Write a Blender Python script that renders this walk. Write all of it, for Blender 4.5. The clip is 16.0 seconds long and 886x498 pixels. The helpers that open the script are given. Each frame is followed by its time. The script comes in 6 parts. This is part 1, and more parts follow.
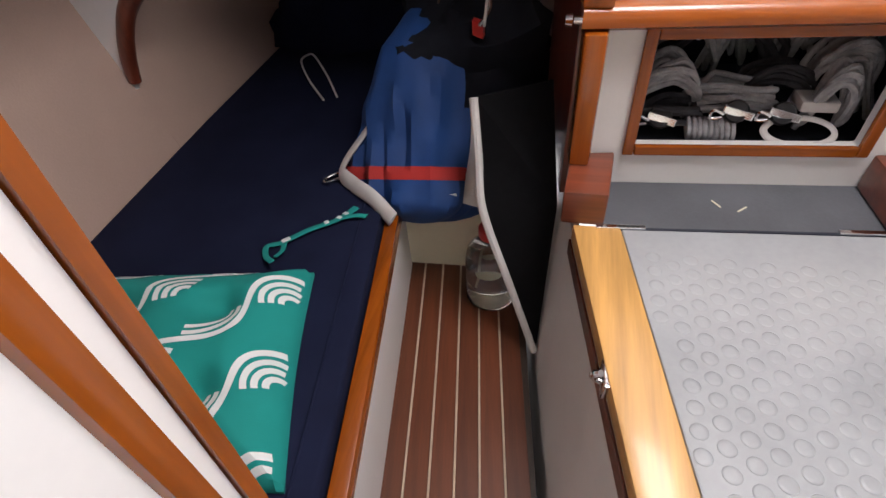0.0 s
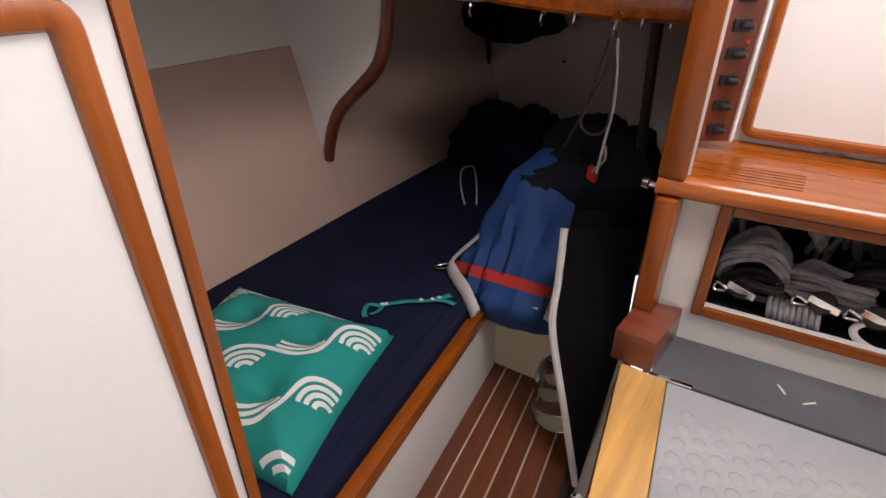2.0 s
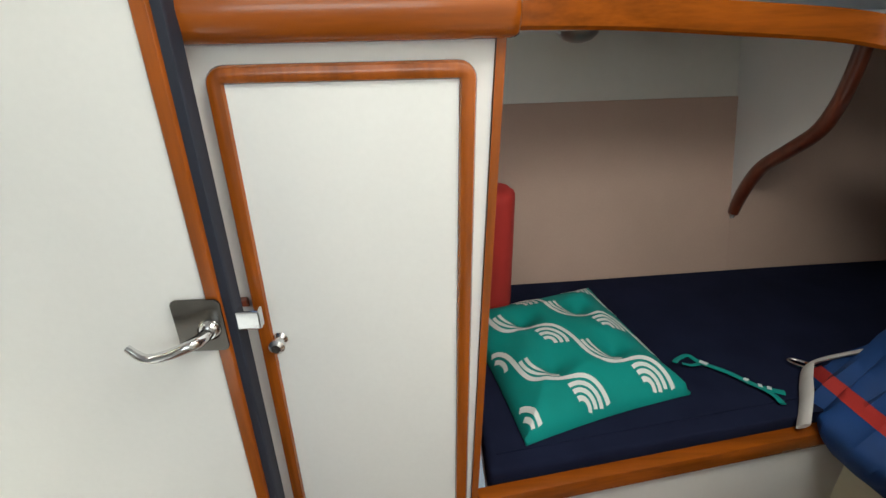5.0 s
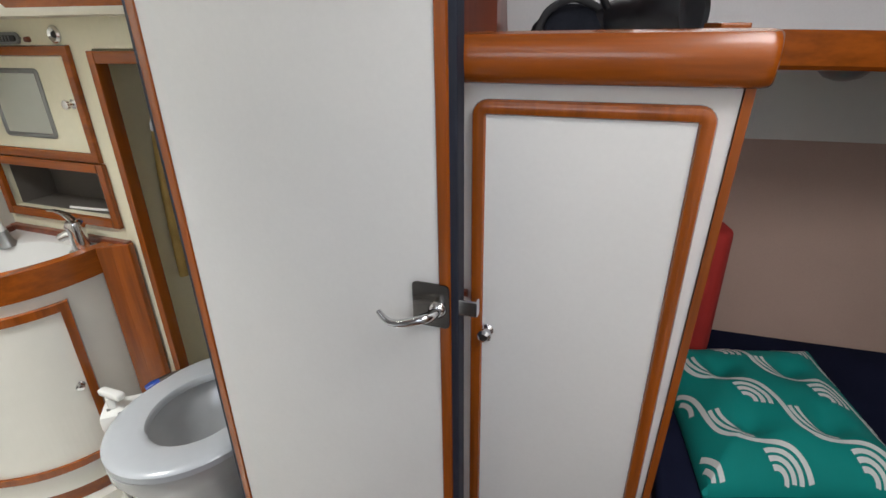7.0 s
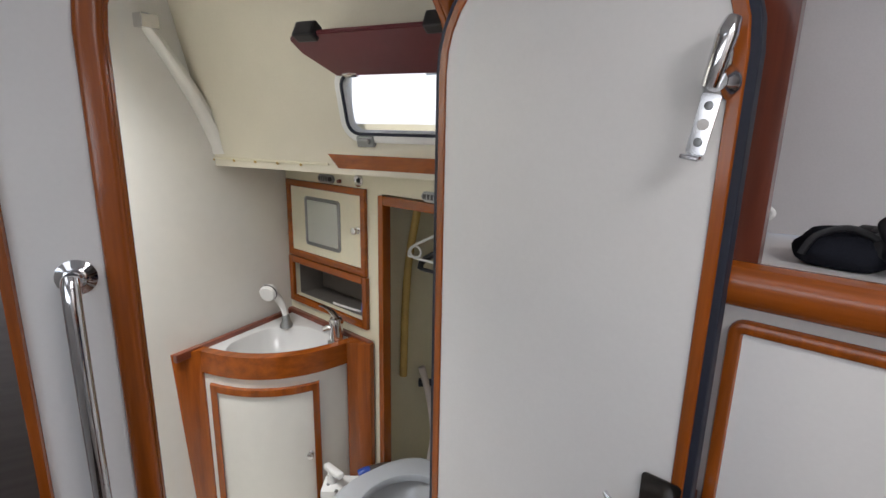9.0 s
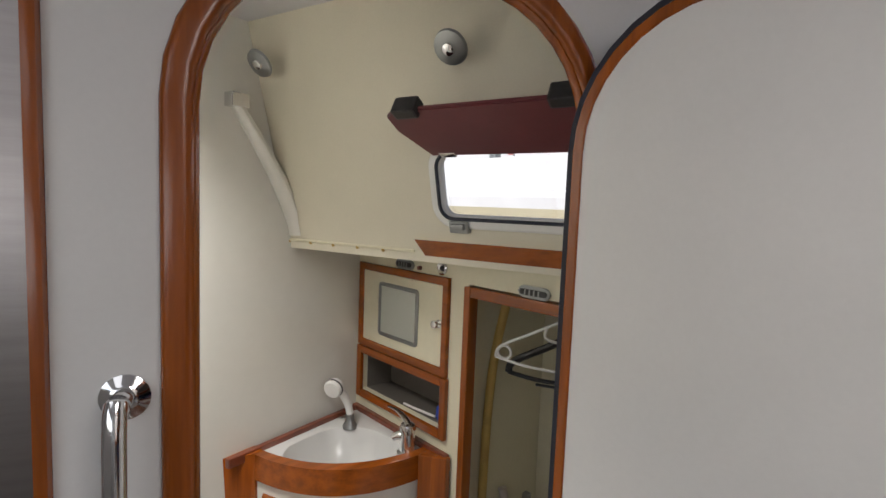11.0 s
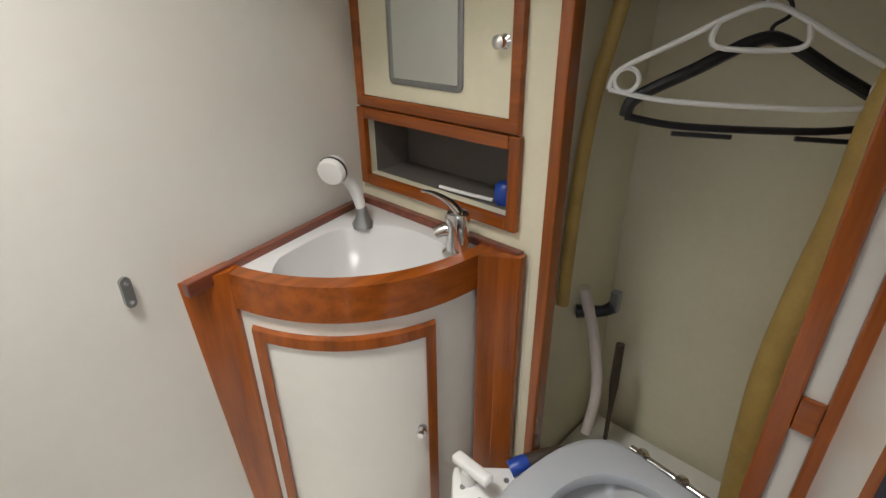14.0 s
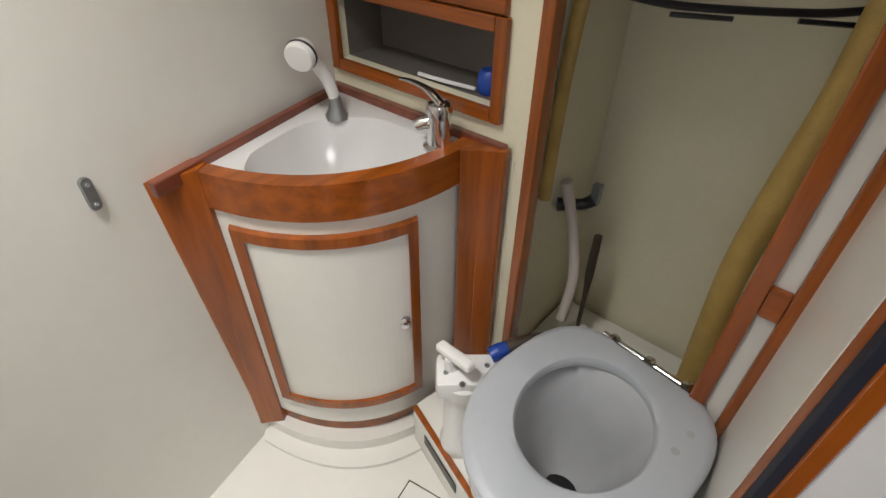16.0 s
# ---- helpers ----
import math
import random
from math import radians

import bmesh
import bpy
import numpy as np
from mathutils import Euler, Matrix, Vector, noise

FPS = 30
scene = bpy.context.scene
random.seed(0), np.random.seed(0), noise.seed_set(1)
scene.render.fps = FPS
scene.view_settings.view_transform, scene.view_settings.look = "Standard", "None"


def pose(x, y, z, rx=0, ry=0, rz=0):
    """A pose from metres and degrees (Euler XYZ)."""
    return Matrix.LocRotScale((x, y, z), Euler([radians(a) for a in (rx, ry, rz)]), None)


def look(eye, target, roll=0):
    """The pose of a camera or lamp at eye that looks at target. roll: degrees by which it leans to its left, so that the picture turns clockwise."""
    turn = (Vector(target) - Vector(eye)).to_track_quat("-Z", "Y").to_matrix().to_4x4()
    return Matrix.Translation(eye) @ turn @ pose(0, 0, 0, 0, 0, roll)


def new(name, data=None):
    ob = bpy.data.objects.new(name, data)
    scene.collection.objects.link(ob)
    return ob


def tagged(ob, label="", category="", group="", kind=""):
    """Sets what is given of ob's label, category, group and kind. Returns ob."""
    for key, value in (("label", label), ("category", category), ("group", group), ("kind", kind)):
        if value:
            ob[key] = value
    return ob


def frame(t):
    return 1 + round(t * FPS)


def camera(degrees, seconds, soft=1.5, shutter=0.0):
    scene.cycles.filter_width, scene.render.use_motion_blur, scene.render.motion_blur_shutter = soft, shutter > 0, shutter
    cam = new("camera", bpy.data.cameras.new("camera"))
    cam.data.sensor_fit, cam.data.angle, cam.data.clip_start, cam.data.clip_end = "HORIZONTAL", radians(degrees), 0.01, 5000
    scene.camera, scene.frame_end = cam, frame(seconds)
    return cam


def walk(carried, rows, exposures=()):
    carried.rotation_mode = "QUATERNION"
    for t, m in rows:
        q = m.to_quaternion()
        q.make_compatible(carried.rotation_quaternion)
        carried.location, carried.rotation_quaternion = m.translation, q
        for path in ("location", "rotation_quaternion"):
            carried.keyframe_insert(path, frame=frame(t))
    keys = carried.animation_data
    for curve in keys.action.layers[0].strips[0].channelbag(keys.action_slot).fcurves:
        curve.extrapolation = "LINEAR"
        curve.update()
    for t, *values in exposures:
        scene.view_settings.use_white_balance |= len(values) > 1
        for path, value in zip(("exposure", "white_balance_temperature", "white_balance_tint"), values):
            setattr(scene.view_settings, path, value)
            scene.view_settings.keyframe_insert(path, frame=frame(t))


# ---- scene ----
cam = camera(82.9, 16.0)

PATH = [
    (0, (0.192, -0.168, 1.197), (1.591, 0.225, -0.178), -5.2),
    (0.5, (0.211, -0.205, 1.221), (1.720, 0.213, -0.024), -3.8),
    (1, (0.205, -0.261, 1.240), (1.767, 0.309, 0.129), -1.8),
    (1.5, (0.175, -0.311, 1.251), (1.652, 0.513, 0.185), -1.5),
    (2, (0.138, -0.354, 1.254), (1.535, 0.666, 0.252), -1.0),
    (2.5, (0.145, -0.388, 1.264), (1.454, 0.767, 0.287), -1.1),
    (3, (0.179, -0.437, 1.282), (1.295, 0.908, 0.309), -0.4),
    (5.5, (0.208, -0.582, 1.293), (0.054, 1.23, 0.46), -1.3),
    (6, (0.193, -0.586, 1.297), (-0.164, 1.212, 0.498), -1.2),
    (6.5, (0.222, -0.595, 1.304), (-0.335, 1.155, 0.512), -1.1),
    (7, (0.18, -0.647, 1.327), (-0.462, 1.065, 0.517), -1.0),
    (7.5, (0.182, -0.691, 1.359), (-0.694, 0.931, 0.583), -0.7),
    (8, (0.168, -0.723, 1.399), (-0.881, 0.835, 0.714), -0.5),
    (8.5, (0.145, -0.741, 1.435), (-1.028, 0.773, 0.858), 0.4),
    (9, (0.117, -0.755, 1.484), (-1.17, 0.704, 1.02), 1.2),
    (9.5, (0.084, -0.771, 1.51), (-1.272, 0.654, 1.151), 1.4),
    (12, (-0.297, -0.601, 1.434), (-1.815, 0.695, 1.306), 2.2),
    (12.5, (-0.419, -0.552, 1.383), (-1.953, 0.723, 1.244), 1.9),
    (13, (-0.48, -0.506, 1.34), (-2.006, 0.766, 1.108), 1.3),
    (13.5, (-0.523, -0.475, 1.296), (-1.935, 0.821, 0.725), -0.1),
    (14, (-0.583, -0.467, 1.227), (-1.828, 0.824, 0.341), -0.6),
    (14.5, (-0.574, -0.471, 1.202), (-1.695, 0.792, 0.130), -0.2),
    (15, (-0.568, -0.471, 1.177), (-1.623, 0.745, -0.010), -0.0),
    (15.5, (-0.589, -0.473, 1.176), (-1.589, 0.722, -0.078), 0.6),
    (16, (-0.610, -0.460, 1.226), (-1.620, 0.726, -0.028), 0.6),
]
walk(cam, [(t, look(eye, target, roll)) for t, eye, target, roll in PATH],
     exposures=((0, 0.72, 6400, 16), (1.5, 0.55, 6500, 24), (2, 0.5, 6700, 18), (3, 0.45, 6500, 8), (5.5, 0.45, 6500, 0), (7, -0.1, 6200, 9),
                (8, -0.35, 6100, 14), (9.5, -0.4, 6200, 12), (12, -0.75, 6600, 13), (12.5, -0.8, 6600, 14), (13, -0.9, 6500, 12), (14, -0.35, 6400, 12), (15, -0.35, 6400, 12), (16, -0.38, 6400, 12)))

# ---- world, sun, large lights ----
world = bpy.data.worlds.new("sky")
scene.world = world
world.use_nodes = True
wn = world.node_tree.nodes
sky = wn.new("ShaderNodeTexSky")
sky.sky_type, sky.sun_disc = "NISHITA", False
sky.sun_elevation, sky.sun_rotation = radians(52), radians(180)
wn["Background"].inputs["Strength"].default_value = 0.15
world.node_tree.links.new(sky.outputs["Color"], wn["Background"].inputs["Color"])


def lamp(name, kind, m, energy, color=(1, 1, 1), size=(1, 1)):
    data = bpy.data.lights.new(name, kind)
    data.energy, data.color = energy, color
    if kind == "AREA":
        data.shape, data.size, data.size_y = "RECTANGLE", size[0], size[1]
    else:
        data.angle = radians(0.5)
    ob = new(name, data)
    ob.matrix_world = m
    return ob


SUN_DIR = Vector((math.sin(radians(180)) * math.cos(radians(52)), math.cos(radians(180)) * math.cos(radians(52)), math.sin(radians(52))))
lamp("sun", "SUN", look(SUN_DIR * 20, (0, 0, 0)), 5.0, (1, 0.95, 0.88))
# daylight in the companionway and the saloon portlights; added fills under the closed deckhead
lamp("companionway_daylight", "AREA", look((0.70, -0.55, 1.93), (0.70, -0.50, 0)), 11.5, (1, 0.97, 0.94), (0.55, 0.5))
# added fill lamp for the saloon; the deckhead has no hatch there
lamp("saloon_fill", "AREA", look((-0.15, -1.35, 1.93), (-0.15, -1.1, 0)), 2, (0.96, 0.98, 1), (0.6, 0.6))
# added fill lamp for the head, likewise without an opening above it
hatch = lamp("head_fill", "AREA", look((-1.06, -0.60, 1.925), (-1.16, -0.54, 0)), 8.5, (1, 0.98, 0.92), (0.26, 0.26))
hatch.data.spread = radians(98)      # narrowed so the added fill favours the floor over the toilet

lamp("saloon_window_daylight", "AREA", look((0.25, -1.735, 1.46), (0.35, 0.5, 1.15)), 4.3, (0.95, 0.97, 1.0), (1.5, 0.34))

# ---- materials ----


def nodes_of(name):
    m = bpy.data.materials.new(name)
    m.use_nodes = True
    return m, m.node_tree.nodes, m.node_tree.links, m.node_tree.nodes["Principled BSDF"]


def surface(name, color, rough=0.5, metal=0.0, vary=0.12, scale=6.0, fine=90.0, bump=0.1, coat=0.0, stretch=(1, 1, 1), dirt_or_dapple=0.0, rand=0.0, dirt_or_dapple_col=None):
    """A painted, moulded or woven surface: broad stains or painted sun dapples, fine grain and relief."""
    m, n, l, p = nodes_of(name)
    tc, mp = n.new("ShaderNodeTexCoord"), n.new("ShaderNodeMapping")
    mp.inputs["Scale"].default_value = stretch
    l.new(tc.outputs["Object"], mp.inputs["Vector"])
    broad, small = n.new("ShaderNodeTexNoise"), n.new("ShaderNodeTexNoise")
    broad.inputs["Scale"].default_value, broad.inputs["Detail"].default_value = scale, 5
    small.inputs["Scale"].default_value, small.inputs["Detail"].default_value = fine, 4
    for t in (broad, small):
        l.new(mp.outputs["Vector"], t.inputs["Vector"])
    ramp = n.new("ShaderNodeValToRGB")
    dark = [c * (1 - vary) for c in color]
    lite = [min(1, c * (1 + vary)) for c in color]
    ramp.color_ramp.elements[0].position, ramp.color_ramp.elements[1].position = 0.3, 0.7
    ramp.color_ramp.elements[0].color, ramp.color_ramp.elements[1].color = (*dark, 1), (*lite, 1)
    add = n.new("ShaderNodeMath")
    add.operation = "MULTIPLY_ADD"
    l.new(small.outputs["Fac"], add.inputs[0])
    add.inputs[1].default_value = 0.35
    l.new(broad.outputs["Fac"], add.inputs[2])
    sub = n.new("ShaderNodeMath")
    sub.operation = "SUBTRACT"
    l.new(add.outputs[0], sub.inputs[0])
    sub.inputs[1].default_value = 0.17
    l.new(sub.outputs[0], ramp.inputs["Fac"])
    out = ramp.outputs["Color"]
    if dirt_or_dapple:
        big = n.new("ShaderNodeTexNoise")
        big.inputs["Scale"].default_value, big.inputs["Detail"].default_value = 2.3, 8
        l.new(tc.outputs["Object"], big.inputs["Vector"])
        r2 = n.new("ShaderNodeValToRGB")
        r2.color_ramp.elements[0].position, r2.color_ramp.elements[1].position = 0.5, 0.75
        r2.color_ramp.elements[0].color, r2.color_ramp.elements[1].color = (0, 0, 0, 1), (dirt_or_dapple, dirt_or_dapple, dirt_or_dapple, 1)
        l.new(big.outputs["Fac"], r2.inputs["Fac"])
        mx = n.new("ShaderNodeMixRGB")
        l.new(r2.outputs["Color"], mx.inputs["Fac"])
        l.new(out, mx.inputs["Color1"])
        mx.inputs["Color2"].default_value = (*(dirt_or_dapple_col or [c * 0.6 for c in color]), 1)
        out = mx.outputs["Color"]
    if rand:
        oi, hs = n.new("ShaderNodeObjectInfo"), n.new("ShaderNodeHueSaturation")
        mr = n.new("ShaderNodeMapRange")
        mr.inputs["To Min"].default_value, mr.inputs["To Max"].default_value = 1 - rand, 1 + rand
        l.new(oi.outputs["Random"], mr.inputs["Value"])
        l.new(mr.outputs["Result"], hs.inputs["Value"])
        l.new(out, hs.inputs["Color"])
        out = hs.outputs["Color"]
    l.new(out, p.inputs["Base Color"])
    p.inputs["Roughness"].default_value, p.inputs["Metallic"].default_value = rough, metal
    p.inputs["Coat Weight"].default_value, p.inputs["Coat Roughness"].default_value = coat, 0.12
    if bump:
        b = n.new("ShaderNodeBump")
        b.inputs["Strength"].default_value, b.inputs["Distance"].default_value = bump, 0.002
        l.new(small.outputs["Fac"], b.inputs["Height"])
        l.new(b.outputs["Normal"], p.inputs["Normal"])
    return m


def wood(name, color, axis, rough=0.3, coat=0.6, rand=0.0):
    s = [38, 38, 38]
    s[axis] = 2.2
    return surface(name, color, rough, 0, 0.28, 1.0, 5.0, 0.06, coat, s, 0.2, rand)


GEL = surface("white_laminate", (0.74, 0.73, 0.71), 0.38, 0, 0.03, 3, 140, 0.04, 0, dirt_or_dapple=0.08, dirt_or_dapple_col=(0.62, 0.6, 0.55))
HEADWALL = surface("white_gelcoat", (0.74, 0.73, 0.68), 0.32, 0, 0.035, 2.5, 30, 0.05, 0.1, dirt_or_dapple=0.12, dirt_or_dapple_col=(0.66, 0.62, 0.5))
CREAM = surface("cream_gelcoat", (0.70, 0.66, 0.50), 0.4, 0, 0.05, 3, 80, 0.05, 0, dirt_or_dapple=0.2, dirt_or_dapple_col=(0.58, 0.5, 0.34))
LINER = surface("vinyl_headliner", (0.66, 0.62, 0.50), 0.55, 0, 0.05, 3, 260, 0.15, 0, dirt_or_dapple=0.15)
LINER2 = surface("grey_vinyl_liner", (0.62, 0.61, 0.62), 0.55, 0, 0.05, 3, 260, 0.15, 0, dirt_or_dapple=0.1)
BEIGE = surface("beige_foam_backed_lining", (0.47, 0.335, 0.275), 0.8, 0, 0.06, 3, 220, 0.25, 0, dirt_or_dapple=0.15)
TX = wood("varnished_teak_along_x", (0.27, 0.064, 0.0045), 0, 0.26, 0.3)
TY = wood("varnished_teak_along_y", (0.27, 0.064, 0.0045), 1, 0.26, 0.3)
TZ = wood("varnished_teak_upright", (0.27, 0.064, 0.0045), 2, 0.26, 0.3)
MAHOG = wood("dark_mahogany", (0.13, 0.028, 0.012), 2, 0.3)
MAHOGX = wood("dark_mahogany_step", (0.17, 0.04, 0.018), 1, 0.35)
WORN = wood("worn_golden_wood", (0.55, 0.30, 0.09), 0, 0.4, 0.3)
SOLE = wood("teak_sole_plank", (0.135, 0.038, 0.014), 0, 0.42, 0.15, 0.18)
HOLLY = surface("holly_strip", (0.55, 0.45, 0.32), 0.5, 0, 0.15, 20, 90)
NAVY = surface("navy_canvas", (0.011, 0.014, 0.035), 0.9, 0, 0.2, 8, 700, 0.5, dirt_or_dapple=0.15, dirt_or_dapple_col=(0.02, 0.024, 0.05))
TEAL = surface("teal_cotton", (0.0, 0.245, 0.215), 0.85, 0, 0.08, 8, 600, 0.4)
WHITECOT = surface("white_cotton_print", (0.70, 0.74, 0.72), 0.85, 0, 0.04, 8, 600, 0.3)
BLUE = surface("blue_nylon", (0.005, 0.045, 0.18), 0.7, 0, 0.18, 9, 500, 0.3)
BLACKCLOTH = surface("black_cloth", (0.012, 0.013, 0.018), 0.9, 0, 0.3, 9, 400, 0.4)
REDCLOTH = surface("red_cloth", (0.42, 0.025, 0.02), 0.8, 0, 0.12, 9, 400, 0.3)
WEB = surface("white_webbing", (0.62, 0.6, 0.58), 0.85, 0, 0.08, 20, 500, 0.4)
# paler blotches paint the sun dapples on the lid into the rubber
GREYMAT = surface("sun_dappled_coin_rubber", (0.30, 0.315, 0.325), 0.42, 0, 0.10, 7, 90, 0.15, 0.1, dirt_or_dapple=0.5, dirt_or_dapple_col=(0.42, 0.43, 0.42))
DARKMAT = surface("dark_grey_rubber", (0.085, 0.09, 0.10), 0.55, 0, 0.15, 9, 200, 0.2, dirt_or_dapple=0.25, dirt_or_dapple_col=(0.14, 0.14, 0.14))
BLACK = surface("black_plastic", (0.012, 0.012, 0.014), 0.35, 0, 0.2, 9, 150, 0.08)
GASKET = surface("black_rubber_gasket", (0.012, 0.016, 0.03), 0.6, 0, 0.2, 9, 200, 0.1)
PANELDARK = surface("dark_insulation_board", (0.006, 0.006, 0.007), 0.9, 0, 0.3, 6, 60, 0.1)
CHROME = surface("polished_steel", (0.72, 0.72, 0.73), 0.09, 1, 0.06, 9, 60, 0.01)
BRUSHED = surface("brushed_steel", (0.36, 0.33, 0.32), 0.34, 1, 0.08, 3, 60, 0.05, stretch=(1, 1, 30))
STEELPLATE = surface("dull_dark_steel", (0.13, 0.12, 0.11), 0.22, 1, 0.08, 9, 60, 0.02)
GREYMETAL = surface("dull_grey_metal", (0.30, 0.31, 0.31), 0.35, 0.8, 0.1, 9, 80, 0.03)
PORC = surface("white_porcelain", (0.62, 0.62, 0.61), 0.12, 0, 0.02, 6, 40, 0.01, 0.5)
# porcelain greyed for the bowl's shade; also colours the seat's wear marks
BOWL = surface("shade_greyed_porcelain_and_wear", (0.42, 0.43, 0.44), 0.15, 0, 0.06, 5, 30, 0.01, 0.4, dirt_or_dapple=0.3, dirt_or_dapple_col=(0.30, 0.27, 0.22))
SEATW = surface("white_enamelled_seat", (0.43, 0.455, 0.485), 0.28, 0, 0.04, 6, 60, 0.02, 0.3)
PLASTW = surface("white_plastic", (0.74, 0.74, 0.72), 0.35, 0, 0.03, 9, 90, 0.02)
BLUEPL = surface("blue_plastic", (0.01, 0.05, 0.30), 0.4, 0, 0.1, 9, 90)
HOSEC = surface("ochre_sanitation_hose", (0.50, 0.34, 0.10), 0.5, 0, 0.15, 12, 200, 0.1)
HOSEB = surface("dark_hose", (0.05, 0.035, 0.025), 0.5, 0, 0.2, 12, 120, 0.1)
ROPE = surface("grey_braided_rope", (0.36, 0.36, 0.37), 0.85, 0, 0.25, 60, 420, 0.8)
ROPEB = surface("black_rope", (0.03, 0.03, 0.035), 0.85, 0, 0.4, 60, 420, 0.8)
PURPLE = surface("smoked_window_cover", (0.13, 0.03, 0.035), 0.3, 0, 0.12, 5, 70, 0.02)
CREAMRIM = surface("cream_window_rim", (0.55, 0.46, 0.33), 0.45, 0, 0.06, 7, 90)
SAILBLUE = surface("blue_sail_cover", (0.02, 0.17, 0.55), 0.8, 0, 0.15, 2, 40, 0.2)
OUTWHITE = surface("white_boat_topside", (0.88, 0.88, 0.88), 0.4, 0, 0.05, 2, 40)
GROUNDM = surface("pale_quay_concrete", (0.5, 0.49, 0.46), 0.8, 0, 0.1, 1, 30)
REDPL = surface("red_plastic_cap", (0.5, 0.02, 0.015), 0.4, 0, 0.1, 9, 90)
# the niche's shade is put into this dark grey-brown
NICHE_SHADE = surface("shade_darkened_niche", (0.13, 0.115, 0.10), 0.6, 0, 0.08, 5, 120, 0.1)
TAUPE = surface("taupe_liner", (0.58, 0.52, 0.48), 0.6, 0, 0.06, 3, 120, 0.1)


for m_ in (PANELDARK, BLACKCLOTH, NAVY):
    m_.node_tree.nodes["Principled BSDF"].inputs["Specular IOR Level"].default_value = 0.08


def glass(name, color=(1, 1, 1), rough=0.0):
    m, n, l, p = nodes_of(name)
    p.inputs["Base Color"].default_value = (*color, 1)
    p.inputs["Transmission Weight"].default_value, p.inputs["Roughness"].default_value, p.inputs["IOR"].default_value = 1, rough, 1.45
    return m


PANE = glass("clear_pane")
BOTTLE = glass("clear_bottle_plastic", (0.93, 0.96, 0.97), 0.03)
MIRROR = surface("mirror_glass", (0.80, 0.86, 0.84), 0.04, 1, 0.01, 4, 50, 0.0)

# ---- building tools ----


def part(name, bm, material, parent=None, label="", smooth=False):
    me = bpy.data.meshes.new(name)
    bmesh.ops.recalc_face_normals(bm, faces=bm.faces)
    bm.to_mesh(me)
    bm.free()
    me.materials.append(material)
    if smooth:
        for f in me.polygons:
            f.use_smooth = True
        me.set_sharp_from_angle(angle=radians(40))
    ob = new(name, me)
    if parent:
        ob.parent = parent
        at = parent.matrix_basis.translation.copy() if parent.type == "EMPTY" else Vector((0, 0, 0))
        ob.matrix_parent_inverse = Matrix.Translation(-at)
    if label:
        ob["label"] = label
    return ob


def thing(name, at, label, category, group="", kind=""):
    e = new(name)
    e.empty_display_size = 0.05
    e.location = at
    return tagged(e, label, category, group, kind)


def prism(poly, z0, z1, bev=0.0, bm=None, seg=2):
    """An upright block on a plan outline."""
    b = bmesh.new()
    lo = [b.verts.new((x, y, z0)) for x, y in poly]
    hi = [b.verts.new((x, y, z1)) for x, y in poly]
    b.faces.new(lo[::-1])
    b.faces.new(hi)
    k = len(poly)
    for i in range(k):
        b.faces.new((lo[i], lo[(i + 1) % k], hi[(i + 1) % k], hi[i]))
    if bev:
        bmesh.ops.bevel(b, geom=b.edges[:], offset=bev, segments=seg, affect="EDGES", profile=0.6)
    return join(bm, b)


def join(bm, b):
    if bm is None:
        return b
    me = bpy.data.meshes.new("tmp")
    b.to_mesh(me)
    bm.from_mesh(me)
    bpy.data.meshes.remove(me)
    b.free()
    return bm


def box(x0, x1, y0, y1, z0, z1, bev=0.0, bm=None, seg=2):
    return prism([(x0, y0), (x1, y0), (x1, y1), (x0, y1)], z0, z1, bev, bm, seg)


def obox(o, u, v, w, a, b_, c, bev=0.0, bm=None, seg=2):
    """A block in the frame o, u, v, w with ranges a, b_, c along them."""
    b = box(a[0], a[1], b_[0], b_[1], c[0], c[1], bev, None, seg)
    u, v, w = Vector(u).normalized(), Vector(v).normalized(), Vector(w).normalized()
    m = Matrix((u, v, w)).transposed().to_4x4()
    m.translation = Vector(o)
    b.transform(m)
    return join(bm, b)


def smooth_line(pts, k=6, closed=False):
    pts = [Vector(p) for p in pts]
    n, out = len(pts), []
    for i in range(n if closed else n - 1):
        if closed:
            a, b, c, d = (pts[(i + j) % n] for j in (-1, 0, 1, 2))
        else:
            a, b, c, d = pts[max(i - 1, 0)], pts[i], pts[i + 1], pts[min(i + 2, n - 1)]
        for s in range(k):
            t = s / k
            out.append(0.5 * ((2 * b) + (c - a) * t + (2 * a - 5 * b + 4 * c - d) * t * t + (3 * b - a - 3 * c + d) * t ** 3))
    if not closed:
        out.append(pts[-1])
    return out


